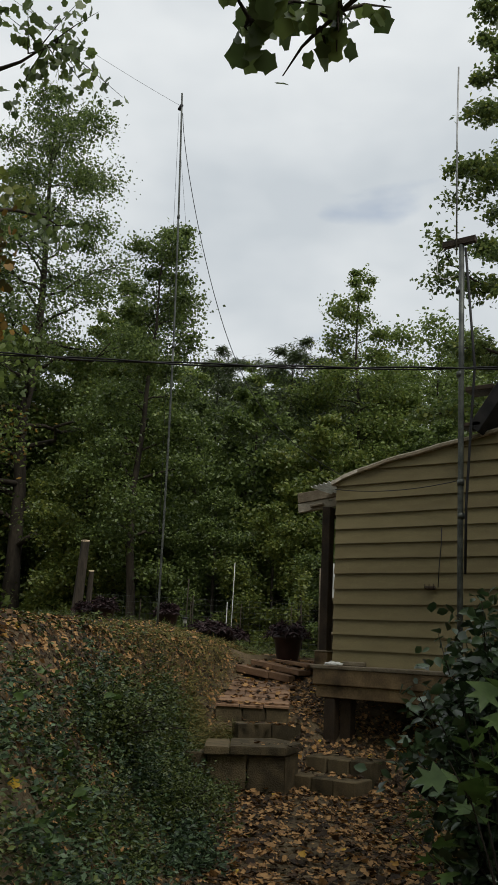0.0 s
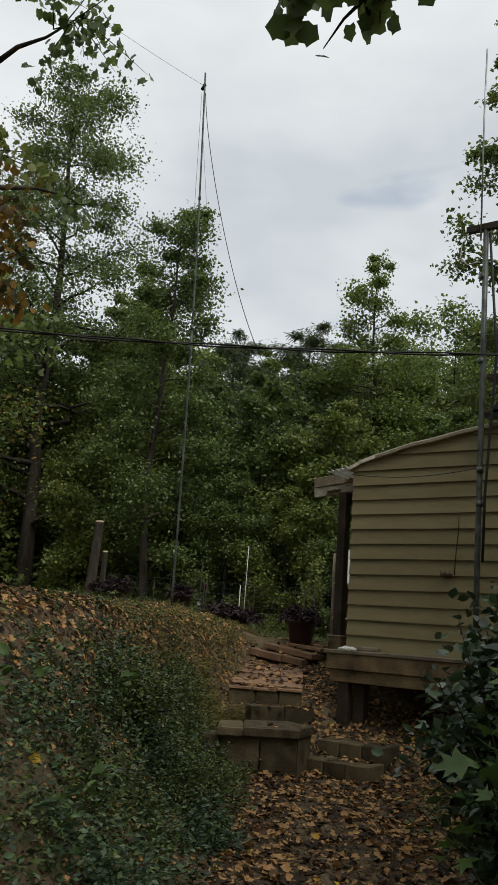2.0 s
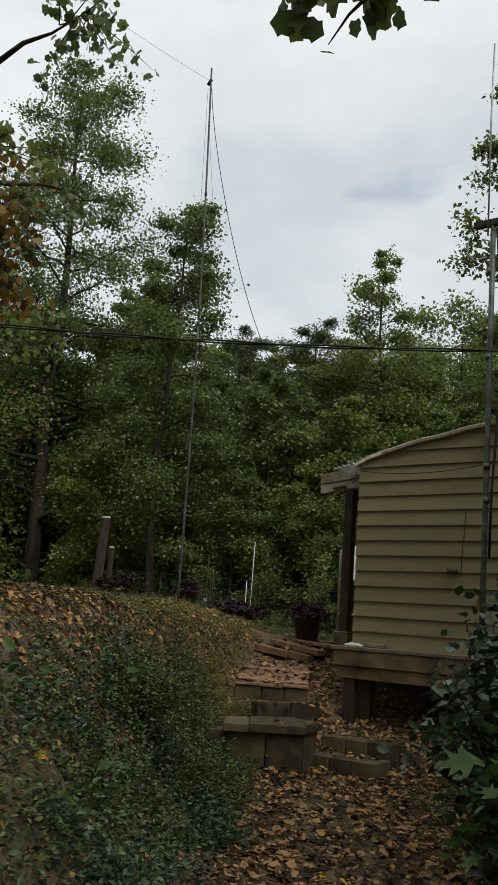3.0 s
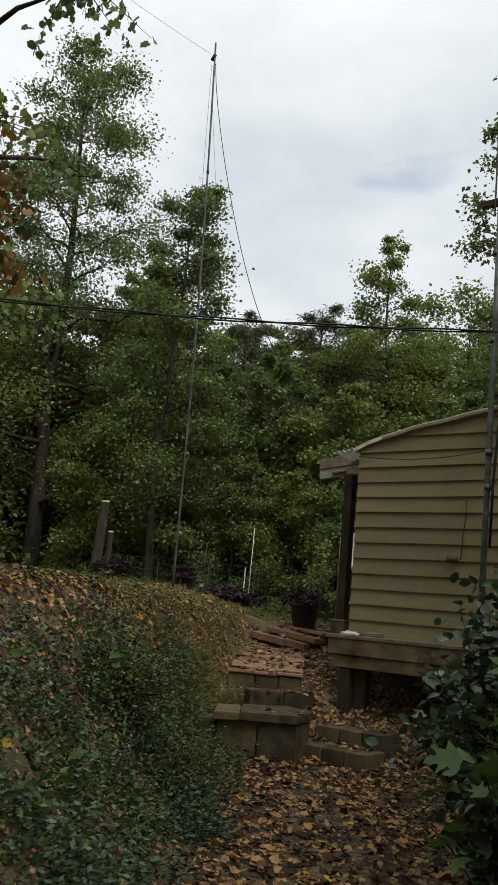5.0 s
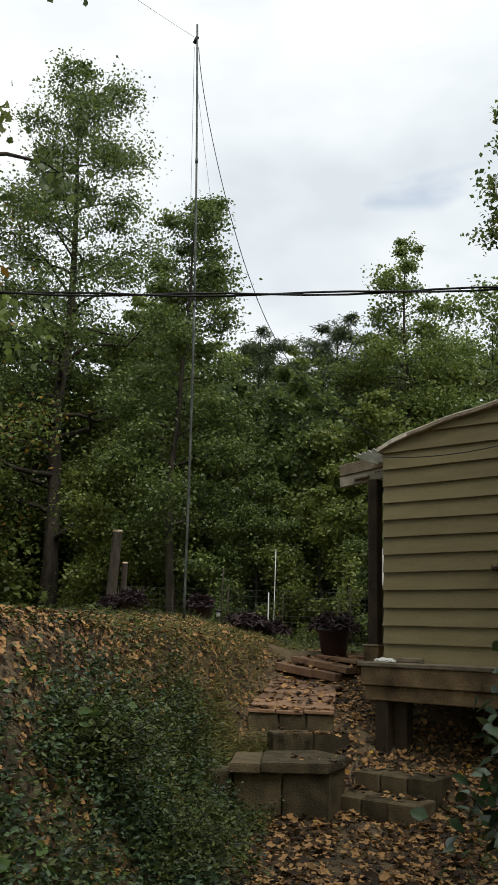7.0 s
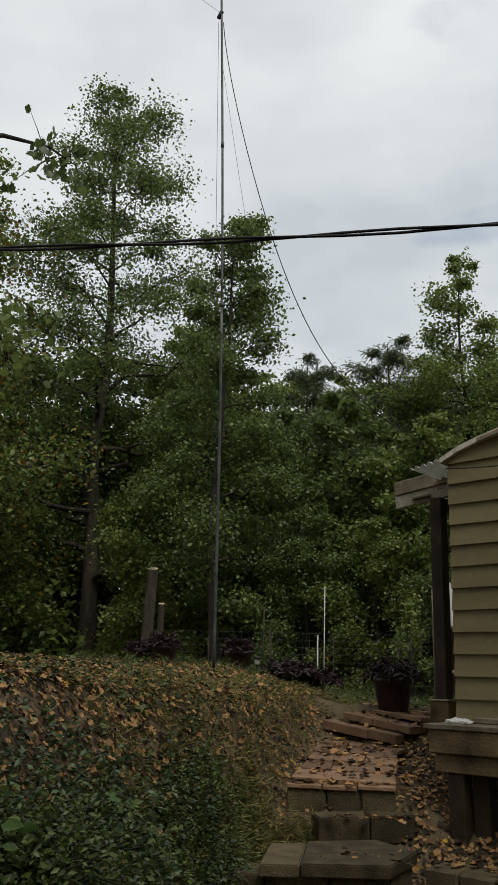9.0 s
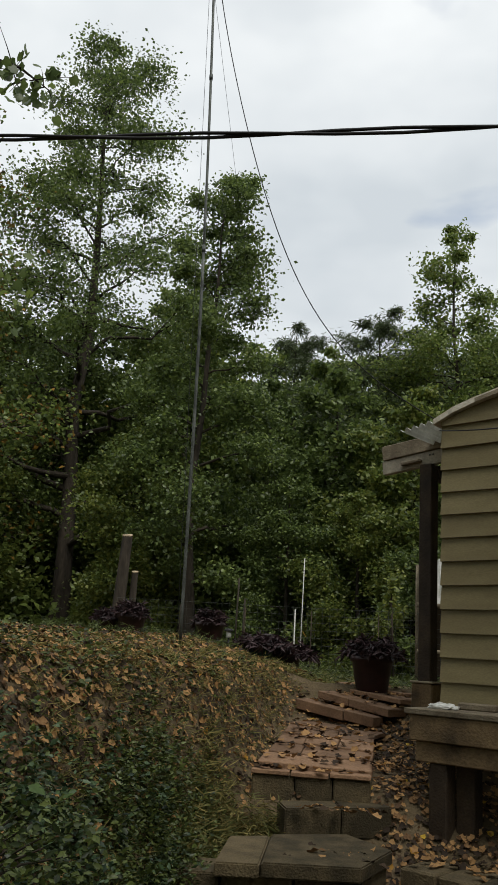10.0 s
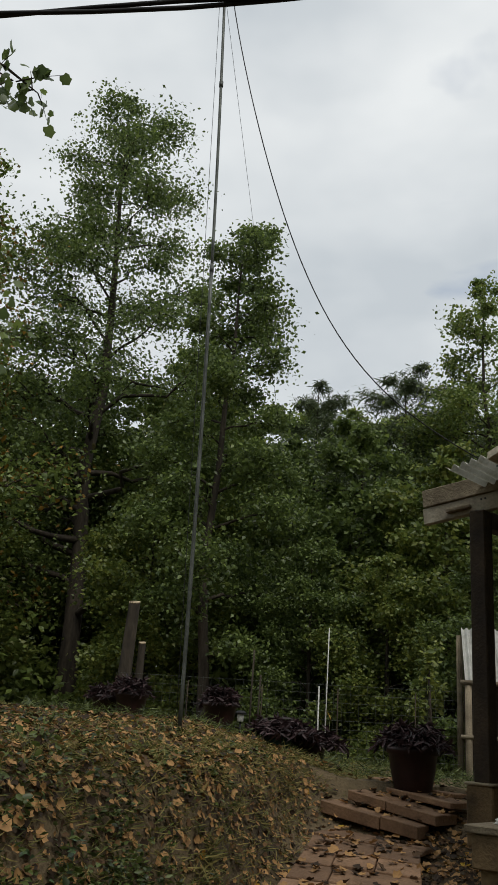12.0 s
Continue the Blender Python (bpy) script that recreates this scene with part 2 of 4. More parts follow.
LEAF_DRY = np.array([(0, 0, 0.02), (0.34, 0.14, 0.16), (0.30, 0.46, 0.10), (0.40, 0.72, 0.20), (0, 1.0, 0.06), (-0.40, 0.70, 0.15), (-0.28, 0.44, 0.08), (-0.36, 0.16, 0.20), (0, 0.48, -0.02)])
LEAF_DRY_F = np.array([(8, k, (k + 1) % 8) for k in range(8)])
LEAF_SMALL = np.array([(0, 0, 0), (0.24, 0.45, 0.05), (0, 1, -0.04), (-0.24, 0.45, 0.05)])
LEAF_NEEDLE = np.array([(0, 0, 0), (0.07, 0.5, 0.02), (0, 1, 0), (-0.07, 0.5, 0.02)])
LEAF_BLADE = np.array([(-0.035, 0, 0), (0.035, 0, 0), (0.02, 0.6, 0.05), (0, 1, 0.16)])
LEAF_BLADE_F = np.array([(0, 1, 2), (0, 2, 3)])
LEAF_LONG = np.array([(0, 0, 0), (0.13, 0.3, 0.05), (0.10, 0.7, 0.03), (0, 1, -0.12), (-0.10, 0.7, 0.03), (-0.13, 0.3, 0.05)])


def leaves(rng, places, size, shape=LEAF_QUAD, faces=LEAF_QUAD_F, droop=0.35, tilt=0.6, up=0.5, normals=None):
    """Verts and faces of one leaf at each place. up: how much the blades face the sky."""
    p = np.asarray(places, dtype=float)
    n = len(p)
    yaw = rng.uniform(0, 2 * np.pi, n)
    d = np.stack([np.cos(yaw), np.sin(yaw), rng.normal(-droop, tilt, n)], axis=1)
    d /= np.linalg.norm(d, axis=1, keepdims=True)
    nrm = np.stack([rng.normal(0, 1 - up, n), rng.normal(0, 1 - up, n), np.full(n, up)], axis=1)
    if normals is not None:
        nrm = normals + rng.normal(0, tilt, (n, 3))
        nrm /= np.linalg.norm(nrm, axis=1, keepdims=True)
        d = d - nrm * np.sum(d * nrm, axis=1, keepdims=True)
        d /= np.linalg.norm(d, axis=1, keepdims=True) + 1e-9
    side = np.cross(d, nrm)
    side /= np.linalg.norm(side, axis=1, keepdims=True) + 1e-9
    nrm = np.cross(side, d)
    s = size * rng.uniform(0.65, 1.35, n)
    v = p[:, None, :] + s[:, None, None] * (shape[None, :, 0:1] * side[:, None, :] + shape[None, :, 1:2] * d[:, None, :] + shape[None, :, 2:3] * nrm[:, None, :])
    f = faces[None] + (np.arange(n) * len(shape))[:, None, None]
    return v.reshape(-1, 3), f.reshape(-1, faces.shape[1])


# ---- the lie of the land: across (to the right of the path, in metres) and along (up the path, in paces of 1.085 m) ----
ORIGIN, ACROSS, ALONG = np.array((5.805, 0.09)), np.array((0.8171, 0.5764)), 1.085 * np.array((-0.5764, 0.8171))


def P(u, d, z=0.0):
    x, y = ORIGIN + u * ACROSS + d * ALONG
    return (float(x), float(y), z)


def smooth(a, lo, hi):
    t = np.clip((a - lo) / (hi - lo), 0, 1)
    return t * t * (3 - 2 * t)


def height(u, d):
    """The ground's height across u and along d."""
    u, d = np.asarray(u, dtype=float), np.asarray(d, dtype=float)
    lawn = np.interp(u, [-6, -3.4, -1.3, -0.5, 0.1, 0.8, 2.0], [1.94, 1.86, 1.77, 1.62, 1.46, 1.42, 1.34]) - 0.12 * (1 - smooth(d, 10.5, 12.8)) - 0.55 * smooth(d, 16.5, 21) + 0.07 * np.clip(d - 34, 0, 200)
    lawn = lawn * (1 - 0.25 * smooth(-d, -7, 4))
    steps = np.interp(d, [0, 9.6, 9.95, 10.4, 10.6, 11.0, 11.5, 12.0, 12.4, 12.8, 13.2], [0, 0.0, 0.16, 0.46, 0.70, 0.79, 0.87, 0.95, 1.01, 1.20, 1.36])
    low = np.interp(d, [0, 9.5, 10.1, 10.7, 11.7, 13.0, 14.0], [0.0, 0.02, 0.38, 0.60, 1.16, 1.30, 1.36])
    right = low + 0.25 * smooth(u, 2.0, 4.5) * (d < 9)
    corridor = steps + (right - steps) * smooth(u, 0.95 + 0.02 * d, 1.75)
    corridor = np.where(d > 13.2, lawn, corridor)
    edge = np.interp(d, [-5, 6, 8.6, 9.5, 10.3, 12.2, 13.0, 13.6], [-0.35, -0.15, -0.25, -0.24, -0.27, -0.12, 0.05, 0.30])
    width = np.interp(d, [-5, 6, 8.2, 9.4, 10.4, 12.5], [1.9, 1.7, 1.35, 0.9, 0.55, 0.45])
    bank = smooth(edge - u, 0, width)
    z = corridor + (lawn - corridor) * bank
    return z


def rough(u, d):
    """Small unevenness of the ground."""
    out = np.zeros(np.shape(u))
    for a, b, s, k in ((1.3, 0.7, 0.03, 0.0), (2.9, -2.1, 0.018, 1.7), (-5.3, 4.4, 0.012, 0.4), (9.1, 7.7, 0.008, 2.2)):
        out = out + s * np.sin(a * u + b * d + k) * np.cos(b * u - a * d + 2 * k)
    return out


def ground_at(u, d):
    return height(u, d) + rough(np.asarray(u), np.asarray(d))


us = np.concatenate([-np.geomspace(400, 5.2, 34), np.arange(-5, 5.01, 0.08), np.geomspace(5.2, 400, 34)])
ds = np.concatenate([-np.geomspace(300, 2.2, 24), np.arange(-2, 17.01, 0.08), np.geomspace(17.3, 600, 46)])
gu, gd = np.meshgrid(us, ds)
gz = ground_at(gu, gd)
gv = np.stack([ORIGIN[0] + gu * ACROSS[0] + gd * ALONG[0], ORIGIN[1] + gu * ACROSS[1] + gd * ALONG[1], gz], axis=-1).reshape(-1, 3)
ni, nj = gu.shape
ii, jj = np.meshgrid(np.arange(ni - 1), np.arange(nj - 1), indexing="ij")
q = ii * nj + jj
gf = np.stack([q, q + 1, q + nj + 1, q + nj], axis=-1).reshape(-1, 4)
ground = arrays("ground", gv, gf, GROUNDMAT, smooth=True)
tagged(ground, "brown leaf-strewn soil path with a sloping bank and lawn", "ground", kind="structure")


# ---- trees ----
def tree(name, label, base, tall, spread, clear, leaf_mat, count, size, seed, trunk=0.2, lean=(0, 0), top=0.25, fork=True, group="", second=None, clump=0.5, profile=None, category="tree", shape=LEAF_QUAD):
    """A tapered trunk with limbs, twigs and a crown of single leaves. clear: bare part of the trunk; top: crown width at the top against the widest."""
    rng = np.random.default_rng(seed)
    root = new(name)
    root.location = base
    tagged(root, label, category, group)
    steps = 9
    s = np.linspace(0, 1, steps)
    wob = np.cumsum(rng.normal(0, 0.012 * tall, (steps, 2)), axis=0) * 0.5
    wob -= wob[0]
    spine = np.stack([lean[0] * s * tall + wob[:, 0], lean[1] * s * tall + wob[:, 1], s * tall * 0.97 - 0.15], axis=1)
    runs = [(spine, trunk * (1 - 0.93 * s) * (1 + 0.35 * np.exp(-s * 30)))]
    prof = profile or ([0, 0.25, 0.55, 0.8, 1.0], [0.65, 1.0, 0.85, 0.55, top])
    limbs = int(14 + tall * 1.6)
    spots, weight = [], []
    for i in range(limbs):
        f = clear + (1 - clear) * ((i + rng.uniform(0, 1)) / limbs) ** 0.9
        g = (f - clear) / (1 - clear)
        reach = spread * np.interp(g, prof[0], prof[1]) * rng.uniform(0.7, 1.12)
        yaw = i * 2.4 + rng.normal(0, 0.4)
        start = np.array([np.interp(f * 0.97, s, spine[:, k]) for k in range(3)])
        start[2] = f * 0.97 * tall - 0.15
        rise = rng.uniform(0.15, 0.55) + 0.35 * g
        m = 6
        t = np.linspace(0, 1, m)
        way = np.stack([np.cos(yaw) * t * reach, np.sin(yaw) * t * reach, reach * (rise * t - 0.25 * t * t)], axis=1) + start
        way[1:] += rng.normal(0, 0.04 * reach, (m - 1, 3))
        r0 = max(0.012, trunk * (1 - 0.93 * f) * 0.5)
        runs.append((way, np.maximum(r0 * (1 - 0.9 * t), 0.005)))
        for j in range(5):
            a = rng.uniform(0.3, 1.0)
            o = np.array([np.interp(a, t, way[:, k]) for k in range(3)])
            ln = reach * rng.uniform(0.22, 0.5) * (1.15 - 0.5 * a)
            y2 = yaw + rng.choice((-1, 1)) * rng.uniform(0.4, 1.2)
            e = o + ln * np.array([math.cos(y2), math.sin(y2), rng.uniform(-0.2, 0.6)])
            runs.append((np.stack([o, (o + e) / 2 + rng.normal(0, 0.05 * ln, 3), e]), [r0 * 0.35 + 0.003, r0 * 0.2 + 0.003, 0.003]))
            for w in (0.45, 0.8, 1.05):
                spots.append(o + (e - o) * w)
                weight.append(ln)
        spots.append(way[-1])
        weight.append(reach * 0.3)
    for j in range(6):
        g = rng.uniform(0.84, 1.0)
        spots.append(np.array([np.interp(g, s, spine[:, k]) for k in range(3)]) + rng.normal(0, 0.06 * spread, 3))
        weight.append(0.12 * spread)
    tubes("trunk", runs[:1], BARK, root, sides=9)
    tubes("branchwork", runs[1:], BARK, root, sides=4)
    spots, weight = np.array(spots), np.array(weight)
    weight = np.clip(weight, 0.12, 0.9)
    pick = rng.choice(len(spots), count, p=weight / weight.sum())
    sig = (clump * weight[pick])[:, None] * np.array([1, 1, 0.7])
    where = spots[pick] + rng.normal(0, 1, (count, 3)) * sig
    where[:, 2] = np.maximum(where[:, 2], 0.1)
    cut = int(count * (0.75 if second else 1.0))
    v, f = leaves(rng, where[:cut], size, shape)
    arrays("crown", v, f, leaf_mat, root)
    if second:
        v, f = leaves(rng, where[cut:], size, shape)
        arrays("crown", v, f, second, root, "yellowing leaves scattered through the crown")
    return root


def at_ground(u, d, sink=0.0):
    return P(u, d, float(height(u, d)) - sink)


tree("tall_tree", "tall slender green tree with open crown behind the lawn", at_ground(-8.0, 28), 21.5, 3.25, 0.14, LEAFDARK, 60000, 0.12, 3, 0.30, top=0.3, clump=0.58, second=LEAF, profile=([0, 0.15, 0.35, 0.5, 0.75, 0.92, 1], [1.1, 1.3, 1.1, 0.85, 0.8, 0.6, 0.25]))
tree("leafy_tree", "dark green leafy tree behind the antenna mast", at_ground(-3.2, 24), 14.0, 1.75, 0.14, LEAFDARK, 36000, 0.11, 8, 0.15, top=0.6, clump=0.56, second=LEAF, profile=([0, 0.2, 0.5, 0.8, 1], [0.8, 1.15, 1.0, 0.8, 0.5]))
tree("pointed_tree", "tall narrow green tree with a pointed open top", at_ground(3.85, 28.6), 15.7, 2.2, 0.1, LEAF, 32000, 0.12, 12, 0.16, top=0.15, clump=0.75, second=LEAFPALE, profile=([0, 0.3, 0.6, 0.72, 0.85, 1], [1.0, 1.0, 0.85, 0.55, 0.5, 0.12]))
tree("tall_tree", "tall green tree with an uneven crown behind the house", at_ground(6.9, 18.5), 17.5, 2.5, 0.28, LEAFDARK, 34000, 0.12, 24, 0.25, top=0.6, second=LEAFPALE, clump=0.24)
tree("tall_tree", "broad green tree with patches of open sky between limbs", at_ground(-12.5, 25), 17.0, 4.2, 0.12, LEAF, 26000, 0.15, 33, 0.26, second=LEAFAUTUMN)

# woods behind the lawn: a few grown trees, repeated at other turns and sizes
kinds = [
    tree("woodland_tree", "green woodland tree in the dense wood behind the lawn", at_ground(-4.6, 29), 11.0, 2.7, 0.05, LEAF, 25000, 0.15, 41, 0.16, group="woodland trees", second=LEAFPALE),
    tree("woodland_tree", "dark green woodland tree in the dense wood behind the lawn", at_ground(0.2, 27), 9.5, 2.5, 0.03, LEAFDARK, 25000, 0.15, 42, 0.15, group="woodland trees", second=LEAF),
    tree("woodland_tree", "yellow-green woodland tree in the dense wood behind the lawn", at_ground(2.4, 25), 8.2, 2.3, 0.03, LEAFPALE, 25000, 0.14, 43, 0.13, group="woodland trees", second=LEAF),
    tree("pine_tree", "dark open pine with layered branches in the wood", at_ground(1.4, 30.5), 13.2, 3.0, 0.25, PINE, 30000, 0.24, 44, 0.17, group="pine trees", shape=LEAF_NEEDLE, clump=0.38, top=0.2, category="tree"),
    tree("woodland_tree", "round-headed green tree at the edge of the wood", at_ground(7.6, 31), 13.2, 3.0, 0.2, LEAF, 25000, 0.15, 45, 0.2, group="woodland trees", top=0.65, profile=([0, 0.3, 0.6, 0.85, 1], [0.6, 0.9, 1.0, 0.9, 0.6])),
]
rng = random.Random(5)
# kind, across, along, size
spots = [(0, 1.2, 36, 1.12), (1, -3.8, 36, 1.25), (1, 5.6, 35, 1.3), (0, -9.8, 31, 1.0), (2, -5.2, 25.5, 0.8), (1, -2.0, 29.5, 1.0), (0, -13.0, 30, 1.15), (2, -11.0, 26, 0.95), (1, -15.5, 27, 1.1),
         (3, -1.6, 33, 1.0), (3, 3.4, 33.5, 1.02), (0, 5.4, 29, 1.0), (1, 6.2, 26, 0.9), (4, 10.4, 33, 1.0), (2, 8.6, 27, 1.1), (0, 11.5, 29, 1.05),
         (0, -8.0, 37, 1.25), (4, 4.8, 37, 1.05), (2, 0.9, 23.6, 0.62), (2, 4.4, 23.6, 0.8), (1, -0.9, 24.0, 0.55),
         (1, 6.6, 22.5, 0.7), (0, -6.0, 32.5, 1.3), (1, -9.6, 33, 1.4), (1, -12.4, 34, 1.45),  (1, 2.9, 21.8, 0.5), (1, 1.7, 29.0, 0.95),
         (0, -2.6, 41, 1.36), (0, 0.6, 42, 1.42), (1, 2.9, 41, 1.55), (0, 5.4, 42, 1.35), (4, 8.4, 41, 1.12), (0, -5.4, 42, 1.4), (2, 11.5, 41, 1.6)]
for k, u, d, s in spots:
    copy_thing(kinds[k], pose(*at_ground(u, d, 0.1), 0, 0, rng.uniform(0, 360)) @ Matrix.Diagonal((s * rng.uniform(0.92, 1.1), s * rng.uniform(0.92, 1.1), s, 1)))
around = tree("woodland_tree", "green tree with a broad crown beside the path, added for shade", at_ground(-6.2, 0.5), 13.0, 3.2, 0.22, LEAF, 5500, 0.27, 46, 0.2, group="woodland trees", second=LEAFPALE)
# trees added round and behind the path, mostly out of view, to shade the foreground
for u, d, s in [(4.9, 2.8, 0.95), (6.0, -2.5, 0.95), (0.6, -8.0, 1.0), (-5.6, -6.5, 1.05), (7.6, 4.2, 1.0), (-9.5, 5.0, 1.0), (-11, -6, 1.1), (-13, 12, 1.0)]:
    copy_thing(around, pose(*at_ground(u, d, 0.1), 0, 0, rng.uniform(0, 360)) @ Matrix.Diagonal((s, s, s, 1)))

# low growth that fills the floor of the wood
urng = np.random.default_rng(78)
uu, ud = urng.uniform(-20, 16, 36000), urng.uniform(25.5, 40, 36000)
uz = height(uu, ud) + urng.uniform(0, 1, 36000) ** 1.6 * (2.4 + 1.2 * np.sin(uu * 1.3 + ud))
v, f = leaves(urng, np.stack([ORIGIN[0] + uu * ACROSS[0] + ud * ALONG[0], ORIGIN[1] + uu * ACROSS[1] + ud * ALONG[1], uz], axis=1), 0.26)
tagged(arrays("understory", v, f, LEAF), "low leafy growth on the floor of the wood", "undergrowth", kind="stuff")

# far woods that close the distance
frng = np.random.default_rng(77)
count = 40000
ang = frng.uniform(0, 2 * np.pi, count)
dist = frng.uniform(46, 60, count)
fx, fy = ORIGIN[0] + ALONG[0] * 8 + np.cos(ang) * dist, ORIGIN[1] + ALONG[1] * 8 + np.sin(ang) * dist
top = 11 + 3 * np.sin(ang * 9) + 2 * np.sin(ang * 23 + 1) + 1.2 * np.sin(ang * 57)
fz = 1.0 + frng.uniform(0, 1, count) ** 0.9 * top
v, f = leaves(frng, np.stack([fx, fy, fz], axis=1), 0.85)
far = arrays("far_woods", v, f, LEAFDARK)
tagged(far, "dense dark green woods in the far distance", "woods", kind="stuff")


# ---- the tan house with its porch ----
house = tagged(new("house"), "small tan lap-sided house with a raised wooden porch", "house")
WY, ROW = 10.5, 0.2


def roof_z(x):
    return 3.96 + 0.165 * x - 0.13 * math.exp(-max(x + 0.05, 0) / 0.4)


def gable(x0, x1, y0, y1, z0, drop):
    """A wall panel under the sloping roof."""
    bm = bmesh.new()
    xs = [x0 + (x1 - x0) * i / 12 for i in range(13)]
    for y in (y0, y1):
        bm.faces.new([bm.verts.new(p) for p in [(x0, y, z0), (x1, y, z0)] + [(x, y, roof_z(x) - drop) for x in reversed(xs)]])
    a, b = [list(f.verts) for f in bm.faces]
    for i in range(len(a)):
        j = (i + 1) % len(a)
        bm.faces.new((a[i], a[j], b[j], b[i]))
    bmesh.ops.recalc_face_normals(bm, faces=bm.faces)
    return bm


wall = part("wall", gable(0.012, 4.6, WY + 0.02, WY + 0.12, 1.39, 0.02), SIDING, house)
part("side_wall", box(0.10, 4.0, 2.4, (0.062, WY + 2.13, 2.59), 0), SIDING, house)
part("back_wall", box(4.6, 0.10, 2.4, (2.4, WY + 4.2, 2.59), 0), SIDING, house)
for i in range(15):
    # each lapped board leans out at its foot and is cut by the roof's slope
    low, high = 1.385 + ROW * i, 1.385 + ROW * (i + 1) + 0.015
    x0 = 0.0
    while roof_z(x0) - 0.03 < low + 0.02 and x0 < 4.6:
        x0 += 0.05
    if x0 > 4.5:
        continue
    bm = bmesh.new()
    xs = [x0 + (4.6 - x0) * k / 20 for k in range(21)]
    rows = []
    for x in xs:
        t = min(high, roof_z(x) - 0.022)
        sag = 0.003 * math.sin(x * 2.1 + i)
        lean_at = lambda z: WY - 0.016 + 0.030 * (z - low) / (ROW + 0.015)
        rows.append([bm.verts.new(p) for p in ((x, WY + 0.018, low + sag), (x, lean_at(low), low + sag), (x, lean_at(max(t, low + 0.015)), max(t, low + 0.015)), (x, WY + 0.018, max(t, low + 0.015)))])
    for a, b in zip(rows, rows[1:]):
        for k in range(3):
            bm.faces.new((a[k], b[k], b[k + 1], a[k + 1]))
    bm.faces.new(rows[0][::-1])
    bm.faces.new(rows[-1])
    bmesh.ops.recalc_face_normals(bm, faces=bm.faces)
    part("siding_board", bm, SIDING, wall)


def corrugated(wide, long, pitch=0.076, depth=0.018, thick=0.002):
    """A corrugated sheet in x, its ribs along y."""
    bm = bmesh.new()
    n = int(wide / pitch * 8)
    layers = []
    for off in (0, -thick):
        layers.append([[bm.verts.new((wide * i / n, y, depth * math.cos(2 * math.pi * wide * i / n / pitch) + off)) for y in (0, long)] for i in range(n + 1)])
    for rows_, flip in ((layers[0], False), (layers[1], True)):
        for a, b in zip(rows_, rows_[1:]):
            f = (a[0], b[0], b[1], a[1])
            bm.faces.new(f[::-1] if flip else f)
    for k in (0, 1):
        for (a, b), (c, e) in zip(zip(layers[0], layers[0][1:]), zip(layers[1], layers[1][1:])):
            bm.faces.new((a[k], b[k], e[k], c[k]))
    bmesh.ops.recalc_face_normals(bm, faces=bm.faces)
    return bm


# roof: a thin pale sheet edge that follows the slope, bent down at the eave
def roof_strip(x0, x1, y0, y1, lift, thick, over=None):
    bm = bmesh.new()
    xs = [x0 + (x1 - x0) * i / 24 for i in range(25)]
    rows_ = []
    for i, x in enumerate(xs):
        z = roof_z(x) + lift + 0.006 * math.sin(9 * x)
        rows_.append([bm.verts.new(p) for p in ((x, y0, z), (x, y1, z), (x, y1, z - thick), (x, y0, z - thick))])
    for a, b in zip(rows_, rows_[1:]):
        for k in range(4):
            bm.faces.new((a[k], b[k], b[(k + 1) % 4], a[(k + 1) % 4]))
    bm.faces.new(rows_[0][::-1])
    bm.faces.new(rows_[-1])
    bmesh.ops.recalc_face_normals(bm, faces=bm.faces)
    return bm


roof = part("roof", roof_strip(-0.06, 4.7, WY - 0.05, WY + 4.4, 0.03, 0.05), ROOFEDGE, house, "low pale sheet roof with worn edge")
part("edge_board", roof_strip(0.35, 2.3, WY - 0.062, WY - 0.052, 0.012, 0.035), OLDWOOD, roof, "narrow weathered rake board")
porch_sheet = part("porch_roof_sheet", corrugated(0.52, 3.2), CORRUGATED, house, "pale corrugated porch roof sheet")
porch_sheet.matrix_world = pose(-0.50, WY + 0.12, 3.83, 0, -9, 0)
beam_top = part("porch_beam", box(1.10, 0.05, 0.15, (0, 0, 0), 0.006), OLDWOOD, house, "weathered grey beam end board")
beam_top.matrix_world = pose(-0.50, WY + 0.70, 3.845, 0, -6, 0)
beam_low = part("porch_beam", box(1.10, 0.06, 0.14, (0, 0, 0), 0.006), TRIM, house, "pale weathered lower beam board")
beam_low.matrix_world = pose(-0.50, WY + 0.72, 3.695, 0, -6, 0)
part("bracket", box(0.22, 0.05, 0.035, (-0.20, -0.055, -0.012), 0.008), OLDWOOD, beam_low, "small wooden peg block")
for x in (0.0, 0.035):
    part("nail", box(0.014, 0.01, 0.014, (x, -0.033, 0.03), 0.002), CABLE, beam_low)
part("rafter", box(0.10, 3.0, 0.06, (-0.03, WY + 1.7, 3.80), 0.006), OLDWOOD, house)
part("porch_beam", box(0.10, 3.0, 0.14, (-0.50, WY + 2.28, 3.56), 0.006), DARKWOOD, house, "dark beam along the porch")
post = part("porch_post", box(0.135, 0.135, 2.35, (-0.53, WY + 0.72, 2.455), 0.010), DARKWOOD, house, "dark brown square porch post")
part("post_base", box(0.22, 0.22, 0.42, (-0.53, WY + 0.72, 1.34), 0.012), DECK, post, "boxed wooden foot of the post")
part("base_rim", box(0.24, 0.24, 0.02, (-0.53, WY + 0.72, 1.560), 0.006), OLDWOOD, post, "pale weathered rim board")
part("porch_post", box(0.12, 0.12, 2.2, (-0.50, WY + 3.5, 2.45), 0.010), DARKWOOD, house, "dark brown square porch post")

